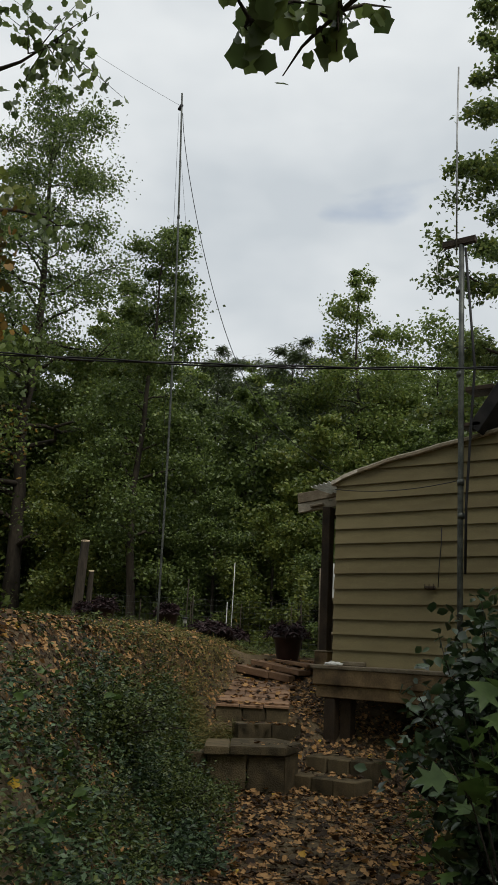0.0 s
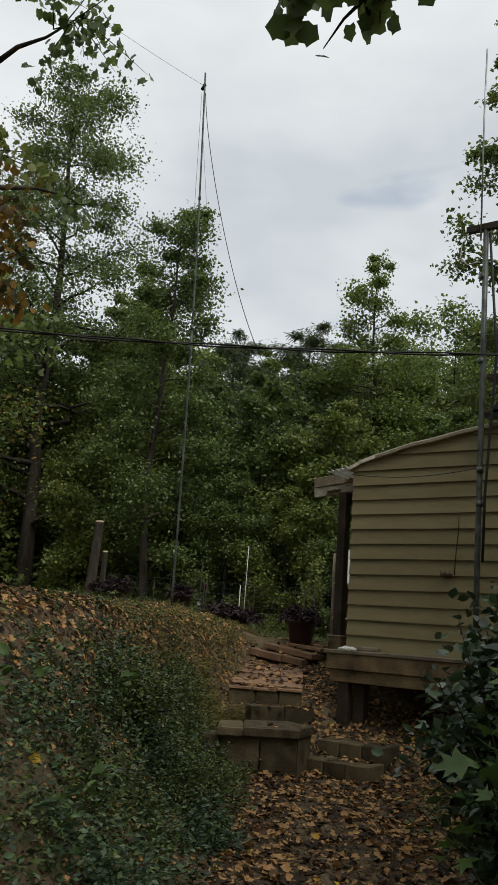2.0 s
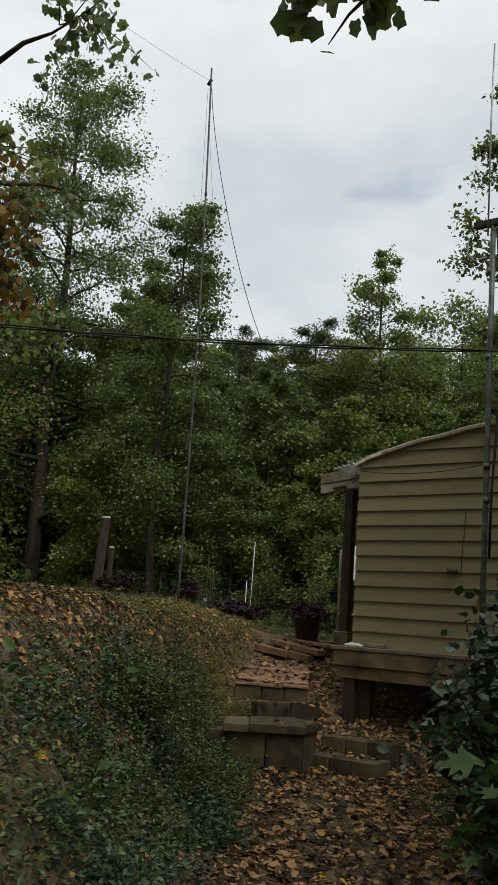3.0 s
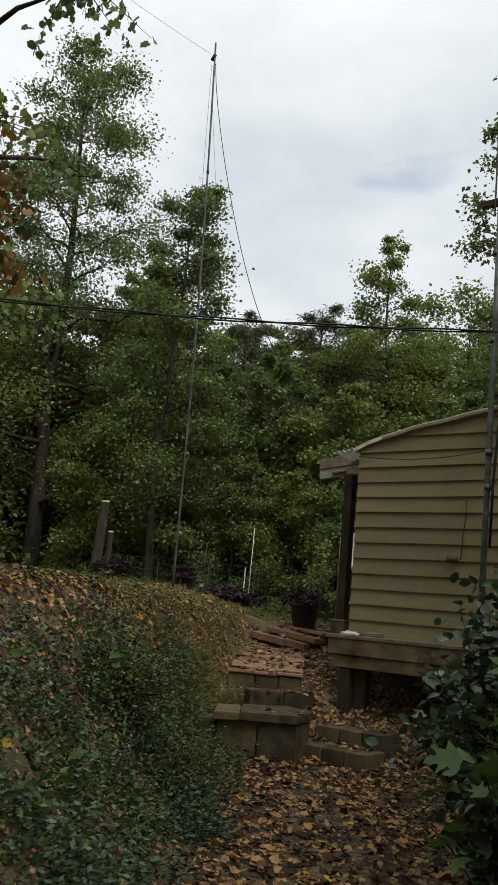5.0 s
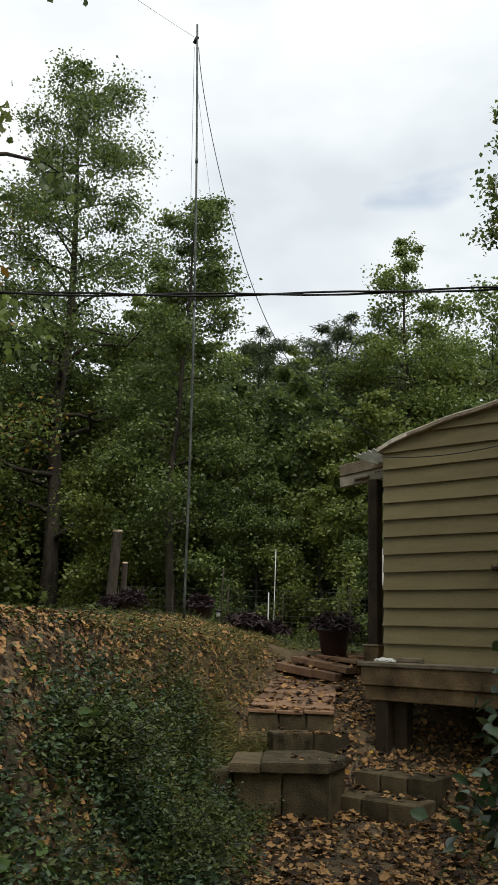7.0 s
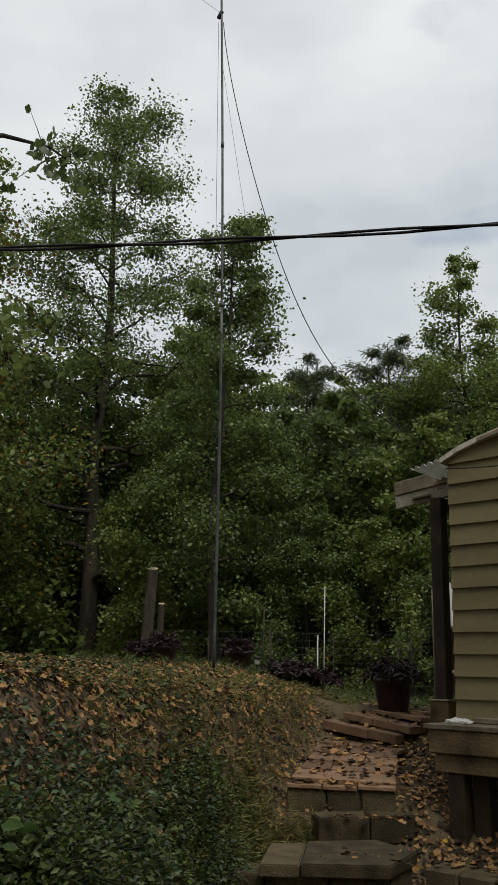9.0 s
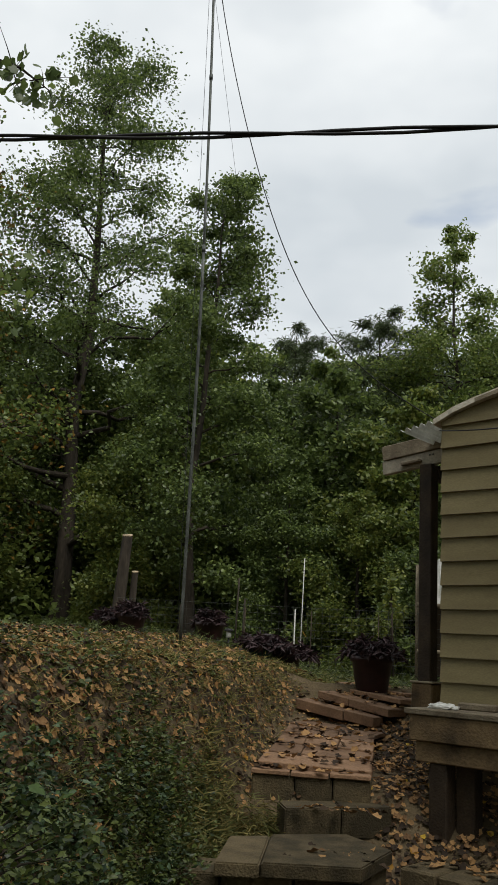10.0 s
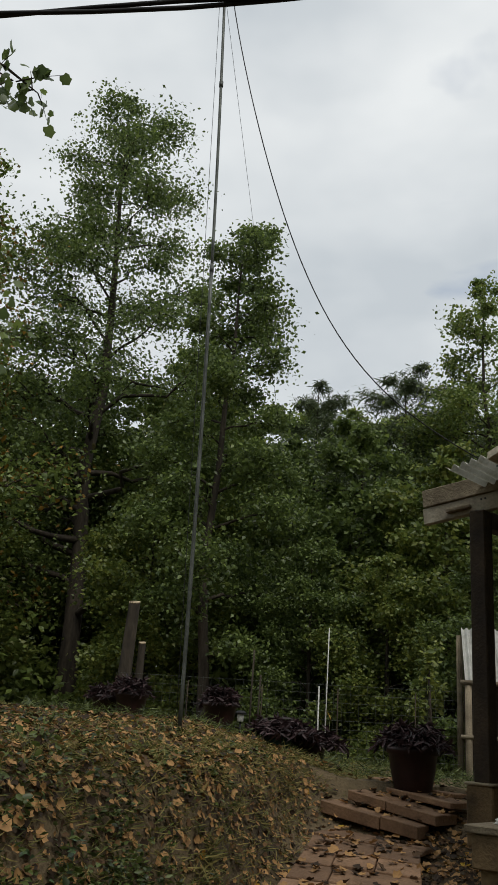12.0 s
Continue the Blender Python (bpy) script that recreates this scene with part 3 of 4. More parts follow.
deck = part("deck", box(4.6, 0.56, 0.045, (2.30, WY - 0.30, 1.368), 0.006), OLDWOOD, house, "weathered narrow porch floor edge")
part("rim_beam", box(4.52, 0.05, 0.19, (2.30, WY - 0.54, 1.249), 0.008), DECK, deck, "brown weathered rim beam")
part("rim_beam", box(4.47, 0.06, 0.15, (2.31, WY - 0.50, 1.077), 0.008), DECK, deck, "lower brown rim beam")
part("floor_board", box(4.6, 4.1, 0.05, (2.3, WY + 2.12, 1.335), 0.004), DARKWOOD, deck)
for k in range(2):
    part("porch_board", box(0.13, 3.4, 0.04, (-0.085 - 0.14 * k, WY + 1.76, 1.30), 0.004), OLDWOOD, deck)
for x, y in ((0.17, -0.42), (0.33, -0.30), (2.1, -0.3), (3.9, 0.1), (0.2, 2.0), (2.1, 2.0)):
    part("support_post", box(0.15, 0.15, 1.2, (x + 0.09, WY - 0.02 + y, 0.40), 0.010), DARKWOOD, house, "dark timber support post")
# added dark panel that closes the space below and stands in for deep shade
part("crawl_shade_panel", box(4.6, 0.1, 1.3, (2.4, WY + 3.0, 0.7), 0), DARKWOOD, house)

# higher dark roof that rises beyond the low one
upper = part("upper_roof", box(2.2, 4.6, 0.16, (0, 0, 0), 0.01), ROOFDARK, house, "dark felt roof of the taller part")
upper.matrix_world = pose(2.70, WY + 2.05, 5.22, 0, -54, 0)
part("upper_wall", box(2.2, 4.0, 2.2, (3.85, WY + 2.3, 5.2), 0), DARKWOOD, house, "dark upper wall")
part("eave_board", box(0.36, 0.30, 0.06, (2.14, WY - 0.10, 4.86), 0.006), DARKWOOD, house, "dark eave end board")
part("eave_board", box(0.26, 0.30, 0.05, (2.02, WY - 0.10, 4.40), 0.006), DARKWOOD, house, "dark eave end board")

# things on the porch edge
bm = box(0.30, 0.10, 0.055, (0, 0, 0), 0.01)
crate = part("wooden_offcut", bm, OLDWOOD)
crate.matrix_world = pose(0.42, WY - 0.17, 1.418, 0, 0, 4)
tagged(crate, "short weathered wooden offcut on the porch edge", "wood")
bm = bmesh.new()
bmesh.ops.create_icosphere(bm, subdivisions=3, radius=1)
for v in bm.verts:
    w = noise.noise(v.co * 2.3)
    v.co = Vector((v.co.x * 0.13 * (1 + 0.3 * w), v.co.y * 0.05 * (1 + 0.2 * w), max(v.co.z * 0.030 * (1 + 0.7 * w), -0.016)))
sack = part("plastic_wrap", bm, WHITEPLASTIC)
sack.matrix_world = pose(0.22, WY - 0.36, 1.406)
tagged(sack, "crumpled pale plastic wrap on the porch edge", "wrap")

# hose hook with a dangling cord on the siding
hook = tagged(new("hose_hook"), "rusty wall hook with a hanging cord on the siding", "hook")
hook.location = (1.40, WY - 0.02, 2.40)
part("plate", box(0.14, 0.035, 0.05, (0, -0.02, -0.005), 0.012), DARKWOOD, hook, "small dark rusted plate")
for x in (-0.06, 0.0, 0.06):
    pipe("prong", [(x, -0.02, 0), (x + 0.005, -0.07, -0.012), (x + 0.012, -0.08, 0.035)], 0.008, DARKWOOD, hook, sides=6)
pipe("cord", [(0.10, -0.012, 0.0), (0.115, -0.012, 0.25), (0.145, -0.012, 0.55), (0.15, -0.012, 0.75)], 0.006, CABLE, hook, "thin hanging cord", 6)


# ---- masts and wires ----
def sagging(a, b, sag, n=24):
    a, b = np.array(a), np.array(b)
    t = np.linspace(0, 1, n)[:, None]
    p = a + (b - a) * t
    p[:, 2] -= sag * 4 * (t * (1 - t))[:, 0]
    return [tuple(q) for q in p]


mast = tagged(new("antenna_mast"), "tall thin leaning metal antenna mast on the lawn", "mast")
foot, head = np.array(P(-1.24, 12.40, 1.72)), np.array(P(-1.46, 12.40, 10.95))
bow = lambda t: tuple(foot + (head - foot) * t + np.array((*(ACROSS * 0.05 * math.sin(math.pi * t)), 0)))
pipe("lower_pipe", [bow(i / 10 * 0.5) for i in range(11)], 0.018, MASTMETAL, mast, "grey lower mast pipe", 10)
pipe("upper_pipe", [bow(0.48 + i / 10 * 0.52) for i in range(11)], 0.016, MASTMETAL, mast, "dark upper mast pipe", 10)
for t in (0.49, 0.74):
    p = bow(t)
    pipe("clamp", [p, tuple(np.array(p) + (0, 0, 0.07))], 0.023, MASTMETAL, mast, sides=10)
pipe("pulley", [tuple(np.array(bow(0.965)) + (-0.04, -0.02, 0)), tuple(np.array(bow(0.965)) + (0, 0, 0.10))], 0.03, CABLE, mast, "small dark pulley at the top")
pipe("halyard", sagging(tuple(np.array(bow(0.96)) + (-0.06, 0, 0)), tuple(np.array(bow(0.02)) + (-0.05, 0, 0)), 0.0), 0.0028, CABLE, mast, "thin cord along the mast", 5)

guy_line = np.array([P(-1.44, 12.45, 10.6), P(-1.30, 12.5, 9.8), P(-1.10, 12.5, 8.8), P(-0.90, 12.5, 7.95), P(-0.615, 12.5, 6.92), P(-0.24, 12.5, 6.08), P(0.128, 12.5, 5.48), P(0.49, 12.55, 5.0), P(1.1, 12.7, 4.55), P(1.9, 12.9, 4.2)])
guy_at = np.linspace(0, 1, len(guy_line))
guy_bend = [np.polyfit(guy_at, guy_line[:, k], 4) for k in range(3)]
guy = pipe("guy_wire", [tuple(np.polyval(c, w) for c in guy_bend) for w in np.linspace(0, 1, 40)], 0.006, CABLE, sides=6)
tagged(guy, "dark sagging wire from the mast to the house roof", "wire")
thin = pipe("thin_wire", sagging(P(-1.44, 12.5, 10.0), P(-0.85, 22.0, 4.0), 0.2), 0.0025, CABLE, sides=5)
tagged(thin, "very thin wire from the mast towards the wood", "wire")
aerial = pipe("aerial_wire", sagging(P(-1.46, 12.4, 10.7), P(-3.9, 5.6, 7.9), 0.1), 0.0025, CABLE, sides=5)
tagged(aerial, "thin aerial wire from the mast top into a tree", "wire")

service = tagged(new("service_cable"), "twisted black overhead service cable across the path", "cable")
cu = np.linspace(-10, 9, 60)
cable_line = np.array([P(u, 7.37, 4.20 + 0.020 * u + 0.009 * u * u) for u in cu])
for k in (0, 1):
    w = np.linspace(0, 60, 60)
    off = np.stack([0 * w, 0.010 * np.cos(w + k * np.pi), 0.013 * np.sin(w + k * np.pi)], axis=1)
    pipe("strand", [tuple(p) for p in cable_line + off], 0.0085, CABLE, service, sides=6)

pole = tagged(new("house_mast"), "weathered metal pole with crossbar and whip aerial beside the wall", "pole")
px, py = 2.03, WY - 0.63
pipe("pole_tube", [(px - 0.04, py, -0.1), (px, py, 3.0), (px + 0.03, py, 5.0), (px + 0.05, py, 6.72)], 0.034, MASTMETAL, pole, "grey weathered steel tube", 10)
for z in (3.55, 3.15, 4.9, 6.0):
    pipe("clamp", [(px + 0.01, py, z), (px + 0.012, py, z + 0.07)], 0.042, MASTMETAL, pole, sides=10)
part("crossbar", box(0.44, 0.07, 0.09, (px + 0.02, py, 6.69), 0.008), DARKWOOD, pole, "short weathered wooden crossbar")
pipe("whip", [(px + 0.0, py - 0.05, 6.5), (px + 0.02, py - 0.05, 8.2), (px + 0.05, py - 0.05, 9.2)], 0.011, STEEL, pole, "thin pale whip aerial", 6)
pipe("loop_cable", [(px - 0.03, py - 0.05, 6.22), (px - 0.16, py - 0.08, 6.19), (px - 0.25, py - 0.08, 6.30), (px - 0.24, py - 0.08, 6.48), (px - 0.16, py - 0.06, 6.62)], 0.007, WHITEPLASTIC, pole, "thin pale loop of cable", 6)
pipe("cable", [(px + 0.07, py - 0.04, 2.5), (px + 0.09, py - 0.04, 3.3), (px + 0.17, py - 0.04, 4.4), (px + 0.20, py, 5.0), (px + 0.10, py, 6.6)], 0.016, CABLE, pole, "black cable along the pole", 6)
clothes = pipe("wall_wire", sagging((0.0, WY - 0.03, 3.74), (2.0, WY - 0.60, 3.62), 0.07), 0.006, CABLE, sides=5)
tagged(clothes, "thin sagging wire along the siding", "wire")


# ---- block steps, retaining wall and plank path ----
def block_thing(name, label, x0, y0, z0, wide, deep, tall, n, category="step", hollow=False):
    root = tagged(new(name), label, category, "garden steps")
    root.location = (x0, y0, z0)
    r = random.Random(name + str(x0))
    w = wide / n
    for i in range(n):
        b = part("block", box(w - 0.008, deep, tall, (0, 0, 0), 0.012), BLOCK, root)
        b.matrix_local = pose(w * (i + 0.5), deep / 2 + r.uniform(-0.012, 0.012), tall / 2 + r.uniform(-0.006, 0.006), r.uniform(-1, 1), r.uniform(-1, 1), r.uniform(-1.5, 1.5))
    return root


block_thing("block_step", "lowest step of mossy concrete blocks on the path", 0.33, 9.0, -0.04, 0.84, 0.42, 0.235, 3)
block_thing("block_step", "second step of mossy concrete blocks", 0.28, 9.44, 0.0, 0.85, 0.40, 0.365, 3)


def prism(points, z0, z1, bevel=0.01):
    """A slab with the plan of points (across, along) between two heights."""
    bm = bmesh.new()
    top_f = bm.faces.new([bm.verts.new(P(u, d, z1)) for u, d in points])
    ext = bmesh.ops.extrude_face_region(bm, geom=[top_f])
    for v in ext["geom"]:
        if isinstance(v, bmesh.types.BMVert):
            v.co.z = z0
    bmesh.ops.recalc_face_normals(bm, faces=bm.faces)
    if bevel:
        bmesh.ops.bevel(bm, geom=list(bm.edges), offset=bevel, segments=2, affect="EDGES")
    return bm


retaining = tagged(new("retaining_wall"), "low mossy block retaining wall with a slab cap", "wall", "garden steps")
part("cap_slab", prism([(-0.02, 9.10), (0.58, 9.16), (0.80, 9.70), (0.50, 10.1), (-0.02, 9.9)], 0.43, 0.52), BLOCK, retaining, "worn concrete cap slab")
part("cap_slab", prism([(-0.30, 9.07), (-0.03, 9.095), (-0.03, 9.9), (-0.30, 9.8)], 0.425, 0.51), BLOCK, retaining, "worn concrete cap slab")
for a0, a1 in ((0.0, 0.34), (0.35, 0.68), (0.69, 1.0)):
    u0, u1 = -0.72 + 1.30 * a0, -0.72 + 1.30 * a1
    d0, d1 = 9.14 + 0.06 * a0, 9.14 + 0.06 * a1
    part("block", prism([(u0, d0), (u1, d1), (u1, d1 + 0.35), (u0, d0 + 0.35)], -0.08, 0.428), BLOCK, retaining)
part("block", prism([(0.585, 9.22), (0.76, 9.68), (0.5, 9.9), (0.3, 9.56)], -0.08, 0.428), BLOCK, retaining)

third = tagged(new("block_step"), "narrow mossy concrete step above the cap slab", "step", "garden steps")
part("block", prism([(0.06, 10.06), (0.46, 10.23), (0.40, 10.52), (-0.02, 10.36)], 0.45, 0.665), BLOCK, third)
part("block", prism([(0.47, 10.235), (0.84, 10.42), (0.76, 10.70), (0.41, 10.525)], 0.45, 0.665), BLOCK, third)
TREADS = [((0.33, 9.0), (0.84, 0), (0, 0.42), 0.20), ((0.28, 9.44), (0.85, 0), (0, 0.40), 0.375)]
path = tagged(new("plank_path"), "stepped path of worn reddish planks up the bank", "path", "garden steps")
prng = random.Random(9)
# across, along, height of both ends of each row's front edge; depth; pieces; thickness
PLANK_TOPS = []
ROWS_OF_PLANKS = [((-0.25, 10.52, 0.865), (0.69, 10.50, 0.855), 0.14, 3, 0.035), ((-0.22, 10.68, 0.90), (0.70, 10.64, 0.88), 0.3, 1, 0.05), ((-0.16, 11.02, 0.95), (0.71, 10.92, 0.93), 0.3, 2, 0.045),
                  ((-0.12, 11.40, 1.00), (0.73, 11.22, 0.97), 0.3, 3, 0.045), ((-0.08, 11.80, 1.05), (0.75, 11.54, 1.01), 0.3, 2, 0.04), ((-0.05, 12.22, 1.10), (0.77, 11.90, 1.05), 0.40, 2, 0.04),
                  ((-0.03, 12.74, 1.30), (0.78, 12.32, 1.17), 0.24, 2, 0.10), ((0.20, 12.95, 1.38), (0.93, 12.42, 1.26), 0.34, 2, 0.08), ((0.26, 13.45, 1.44), (1.07, 12.62, 1.35), 0.30, 2, 0.05), ((0.38, 13.75, 1.47), (1.12, 13.0, 1.40), 0.3, 2, 0.04)]
for row, (left_end, right_end, deep, n, thick) in enumerate(ROWS_OF_PLANKS):
    a, b = np.array(left_end), np.array(right_end)
    cuts = [0.0] + sorted(prng.uniform(0.3, 0.7) if n == 2 else (k + 1) / n + prng.uniform(-0.06, 0.06) for k in range(n - 1)) + [1.0]
    side = np.array((-(b - a)[1], (b - a)[0], 0))
    side = side / np.linalg.norm(side) * deep
    if row in (1, 2, 3, 4):
        nxt = ROWS_OF_PLANKS[row + 1]
        side = (np.array(nxt[0]) + np.array(nxt[1])) / 2 - (a + b) / 2
        side[2] -= 0.012
    PLANK_TOPS.append((a, b - a, side))
    for c0, c1 in zip(cuts, cuts[1:]):
        p0, p1 = a + (b - a) * (c0 + 0.006), a + (b - a) * (c1 - 0.006)
        lift, skew = prng.uniform(-0.008, 0.008), prng.uniform(-0.015, 0.015)
        bm = bmesh.new()
        vs = []
        for dz in (0, -thick):
            vs.append([bm.verts.new(P(q[0], q[1], q[2] + dz + lift)) for q in (p0, p1, p1 + side * (1 + skew), p0 + side)])
        bm.faces.new(vs[0])
        bm.faces.new(vs[1][::-1])
        for k in range(4):
            bm.faces.new((vs[0][k], vs[1][k], vs[1][(k + 1) % 4], vs[0][(k + 1) % 4]))
        bmesh.ops.recalc_face_normals(bm, faces=bm.faces)
        bmesh.ops.bevel(bm, geom=list(bm.edges), offset=0.006, segments=1, affect="EDGES")
        part("plank", bm, PLANK, path)

riser = tagged(new("plank_riser"), "mossy block riser below the lowest plank", "step", "garden steps")
for c0, c1 in ((0.0, 0.36), (0.37, 0.68), (0.69, 1.0)):
    q0, q1 = [np.array((-0.24, 10.54)) + c * np.array((0.92, -0.02)) for c in (c0, c1)]
    part("block", prism([tuple(q0), tuple(q1), (q1[0] + 0.02, q1[1] + 0.15), (q0[0] + 0.02, q0[1] + 0.15)], 0.58, 0.825, 0.012), BLOCK, riser)


# ---- pots with purple plants, lantern, stakes, stumps ----
def lathe(profile, sides=28):
    bm = bmesh.new()
    rings = [[bm.verts.new((r * math.cos(2 * math.pi * k / sides), r * math.sin(2 * math.pi * k / sides), z)) for k in range(sides)] for r, z in profile]
    for a, b in zip(rings, rings[1:]):
        for k in range(sides):
            bm.faces.new((a[k], a[(k + 1) % sides], b[(k + 1) % sides], b[k]))
    bm.faces.new(rings[0][::-1])
    bm.faces.new(rings[-1])
    for f in bm.faces:
        f.smooth = len(f.verts) == 4
    return bm


def pot(u, d, r, tall, seed, mat, label, plant_count=900, spread=1.0):
    root = tagged(new("planter"), label, "planter", "planters")
    root.location = at_ground(u, d, 0.01)
    part("pot", lathe([(r * 0.66, 0), (r * 0.70, 0.02), (r * 0.86, tall * 0.5), (r * 0.95, tall * 0.84), (r * 1.05, tall * 0.86), (r * 1.06, tall), (r * 0.93, tall), (r * 0.9, tall * 0.9)]), mat, root)
    rng_ = np.random.default_rng(seed)
    n = 60
    yaw, out_ = rng_.uniform(0, 2 * np.pi, n), rng_.uniform(0.2, 1.0, n)
    runs, spots_ = [], []
    for y, o in zip(yaw, out_):
        t = np.linspace(0, 1, 5)[:, None]
        reach = r * spread * (0.4 + 0.95 * o)
        path_ = np.concatenate([np.cos(y) * reach * t, np.sin(y) * reach * t, tall * 0.9 + r * 0.9 * (1.5 * t - 1.5 * o * t * t)], axis=1)
        runs.append((path_, [0.006, 0.005, 0.004, 0.003, 0.002]))
        spots_.append(path_[0] + (path_[-1] - path_[0]) * 0)
        for k in range(plant_count // n):
            w = rng_.uniform(0.3, 1.0)
            spots_.append([np.interp(w, t[:, 0], path_[:, i]) for i in range(3)])
    tubes("stem", runs, PURPLE, root, sides=4)
    v, f = leaves(rng_, np.array(spots_), 0.10, LEAF_LONG, LEAF_OVAL_F, droop=0.2, tilt=0.6, up=0.45)
    arrays("plant", v, f, PURPLE, root, "dark purple trailing leaves")
    return root


pot(0.79, 13.2, 0.235, 0.42, 1, POT, "large dark maroon pot with purple plant beside the planks", 1300, 1.25)
pot(-2.62, 15.7, 0.21, 0.36, 2, POT, "dark maroon pot with purple plant by the cut trunks", 900)
pot(-3.02, 15.9, 0.18, 0.28, 3, POT, "smaller dark pot overgrown with purple plant", 1000, 1.2)
pot(-1.34, 15.0, 0.20, 0.34, 4, POT, "dark maroon pot with purple plant behind the mast", 900)
pot(-0.52, 13.8, 0.16, 0.19, 5, POTGREEN, "low green pot hidden by purple trailing plant", 1300, 1.9)
pot(-0.20, 14.0, 0.16, 0.19, 6, POT, "low dark pot hidden by purple trailing plant", 1300, 1.8)

lantern = tagged(new("garden_light"), "small solar garden light on a thin stake", "garden light")
lantern.location = at_ground(-0.93, 13.88)
pipe("stake", [(0, 0, -0.05), (0, 0, 0.20)], 0.010, CABLE, lantern)
part("lamp_glass", lathe([(0.028, 0.20), (0.032, 0.205), (0.034, 0.265), (0.03, 0.275)], 14), WHITEPLASTIC, lantern, "pale frosted lamp body")
part("cap", lathe([(0.055, 0.275), (0.058, 0.285), (0.045, 0.305), (0.01, 0.31)], 14), CABLE, lantern, "dark cap")


def stake(u, d, low, high, r, mat, label, sway=0.0):
    s = pipe("stake", [P(u, d, low), P(u + sway * 0.5, d, (low + high) / 2), P(u + sway, d, high)], r, mat)
    tagged(s, label, "stake", "garden stakes")


stake(-0.20, 17.2, 1.2, 3.30, 0.008, WHITEPLASTIC, "tall white garden stake by the fence", 0.02)
stake(-0.30, 17.2, 1.2, 2.47, 0.011, WHITEPLASTIC, "short white garden stake by the fence", 0.0)
stake(-1.02, 15.2, 1.4, 2.75, 0.011, BARK, "thin weathered garden stake", 0.02)
stake(-0.9, 15.0, 1.4, 2.45, 0.011, BARK, "thin weathered garden stake", 0.02)
stake(1.3, 17.0, 1.2, 2.9, 0.018, BARK, "thin pale sapling stem used as stake", -0.08)


def cut_trunk(u, d, top_u, top_z, r, label):
    root = tagged(new("cut_trunk"), label, "tree stump", "cut trunks")
    z0 = float(height(u, d)) - 0.2
    t = np.linspace(0, 1, 7)
    path_ = np.array([P(u + (top_u - u) * k, d, z0 + (top_z - z0) * k) for k in t])
    tubes("trunk", [(path_, r * (1.25 - 0.35 * t + 0.25 * np.exp(-8 * t)))], BARK, root, sides=12)
    bm = lathe([(r * 0.9, 0), (r * 0.9, 0.03)], 14)
    cut = part("cut_face", bm, CUTWOOD, root, "pale sawn top")
    cut.matrix_world = pose(*P(top_u, d, top_z - 0.015), 12, 8, 0)


cut_trunk(-4.15, 20.3, -4.03, 3.98, 0.12, "tall cut trunk with a pale sawn top")
cut_trunk(-3.86, 20.4, -3.83, 3.24, 0.075, "shorter cut trunk with a pale sawn top")

flower = tagged(new("garden_flower"), "single pale yellow flower on a thin stem", "flower")
flower.location = at_ground(-0.08, 15.6)
pipe("stem", [(0, 0, 0), (0.01, 0, 0.30), (0, 0, 0.52)], 0.005, WEED, flower, sides=5)
for k in range(7):
    y = 2 * math.pi * k / 7
    bm = bmesh.new()
    bm.faces.new([bm.verts.new(p) for p in ((0, 0.0, 0), (0.016, 0.03, 0.006), (0, 0.06, 0.0), (-0.016, 0.03, 0.006))])
    petal = part("petal", bm, YELLOWLEAF, flower)
    petal.matrix_local = pose(0, 0, 0.53, 60, 0, 31.75 + 90) @ pose(0, 0, 0, 0, 0, math.degrees(y))

# wire fence behind the pots
fence = tagged(new("wire_fence"), "thin dark wire mesh fence behind the planters", "fence")
for k in range(7):
    pipe("fence_post", [P(-3.0 + 1.0 * k, 16.2, 1.0), P(-3.0 + 1.0 * k, 16.2, 2.4)], 0.008, DARKWOOD, fence, sides=6)
runs = []
for k in range(11):
    z = 1.35 + 0.11 * k
    runs.append((np.array([P(-3.0, 16.2, z), P(0, 16.2, z - 0.01), P(3.0, 16.2, z)]), [0.002] * 3))
for k in range(56):
    u = -3.0 + 6.0 * k / 55
    runs.append((np.array([P(u, 16.2, 1.3), P(u, 16.2, 2.46)]), [0.002] * 2))
tubes("mesh", runs, MASTMETAL, fence, "dark thin wire mesh", 3)

# lean-to shed with a corrugated roof beyond the porch
shed = tagged(new("lean_to"), "small lean-to with a pale corrugated sheet roof", "shed")
sheet = part("roof_sheet", corrugated(1.9, 1.25), CORRUGATED, shed, "pale corrugated metal sheet")
sheet.matrix_world = Matrix.Translation(P(1.62, 16.1, 2.55)) @ pose(0, 0, 0, 40, 0, 31.75)
for u, d, z in ((1.65, 16.05, 2.58), (3.3, 16.05, 2.58), (1.65, 16.95, 3.25), (3.3, 16.95, 3.25)):
    pipe("shed_post", [P(u, d, 1.0), P(u, d, z)], 0.045, OLDWOOD, shed, "weathered round post")
pipe("rail", [P(1.55, 16.02, 2.56), P(3.4, 16.02, 2.56)], 0.03, OLDWOOD, shed)
pipe("rail", [P(1.55, 16.02, 1.9), P(3.4, 16.02, 1.9)], 0.025, OLDWOOD, shed)
part("back_panel", prism([(1.7, 16.9), (3.3, 16.9), (3.3, 16.94), (1.7, 16.94)], 1.1, 3.2, 0.004), DARKWOOD, shed)


# ---- undergrowth, fallen leaves and grass ----
lrng = np.random.default_rng(11)


def scatter(n, u0, u1, d0, d1, lift=0.0):
    u, d = lrng.uniform(u0, u1, n), lrng.uniform(d0, d1, n)
    return u, d, ground_at(u, d) + lift


def to_world(u, d, z):
    return np.stack([ORIGIN[0] + u * ACROSS[0] + d * ALONG[0], ORIGIN[1] + u * ACROSS[1] + d * ALONG[1], z], axis=1)


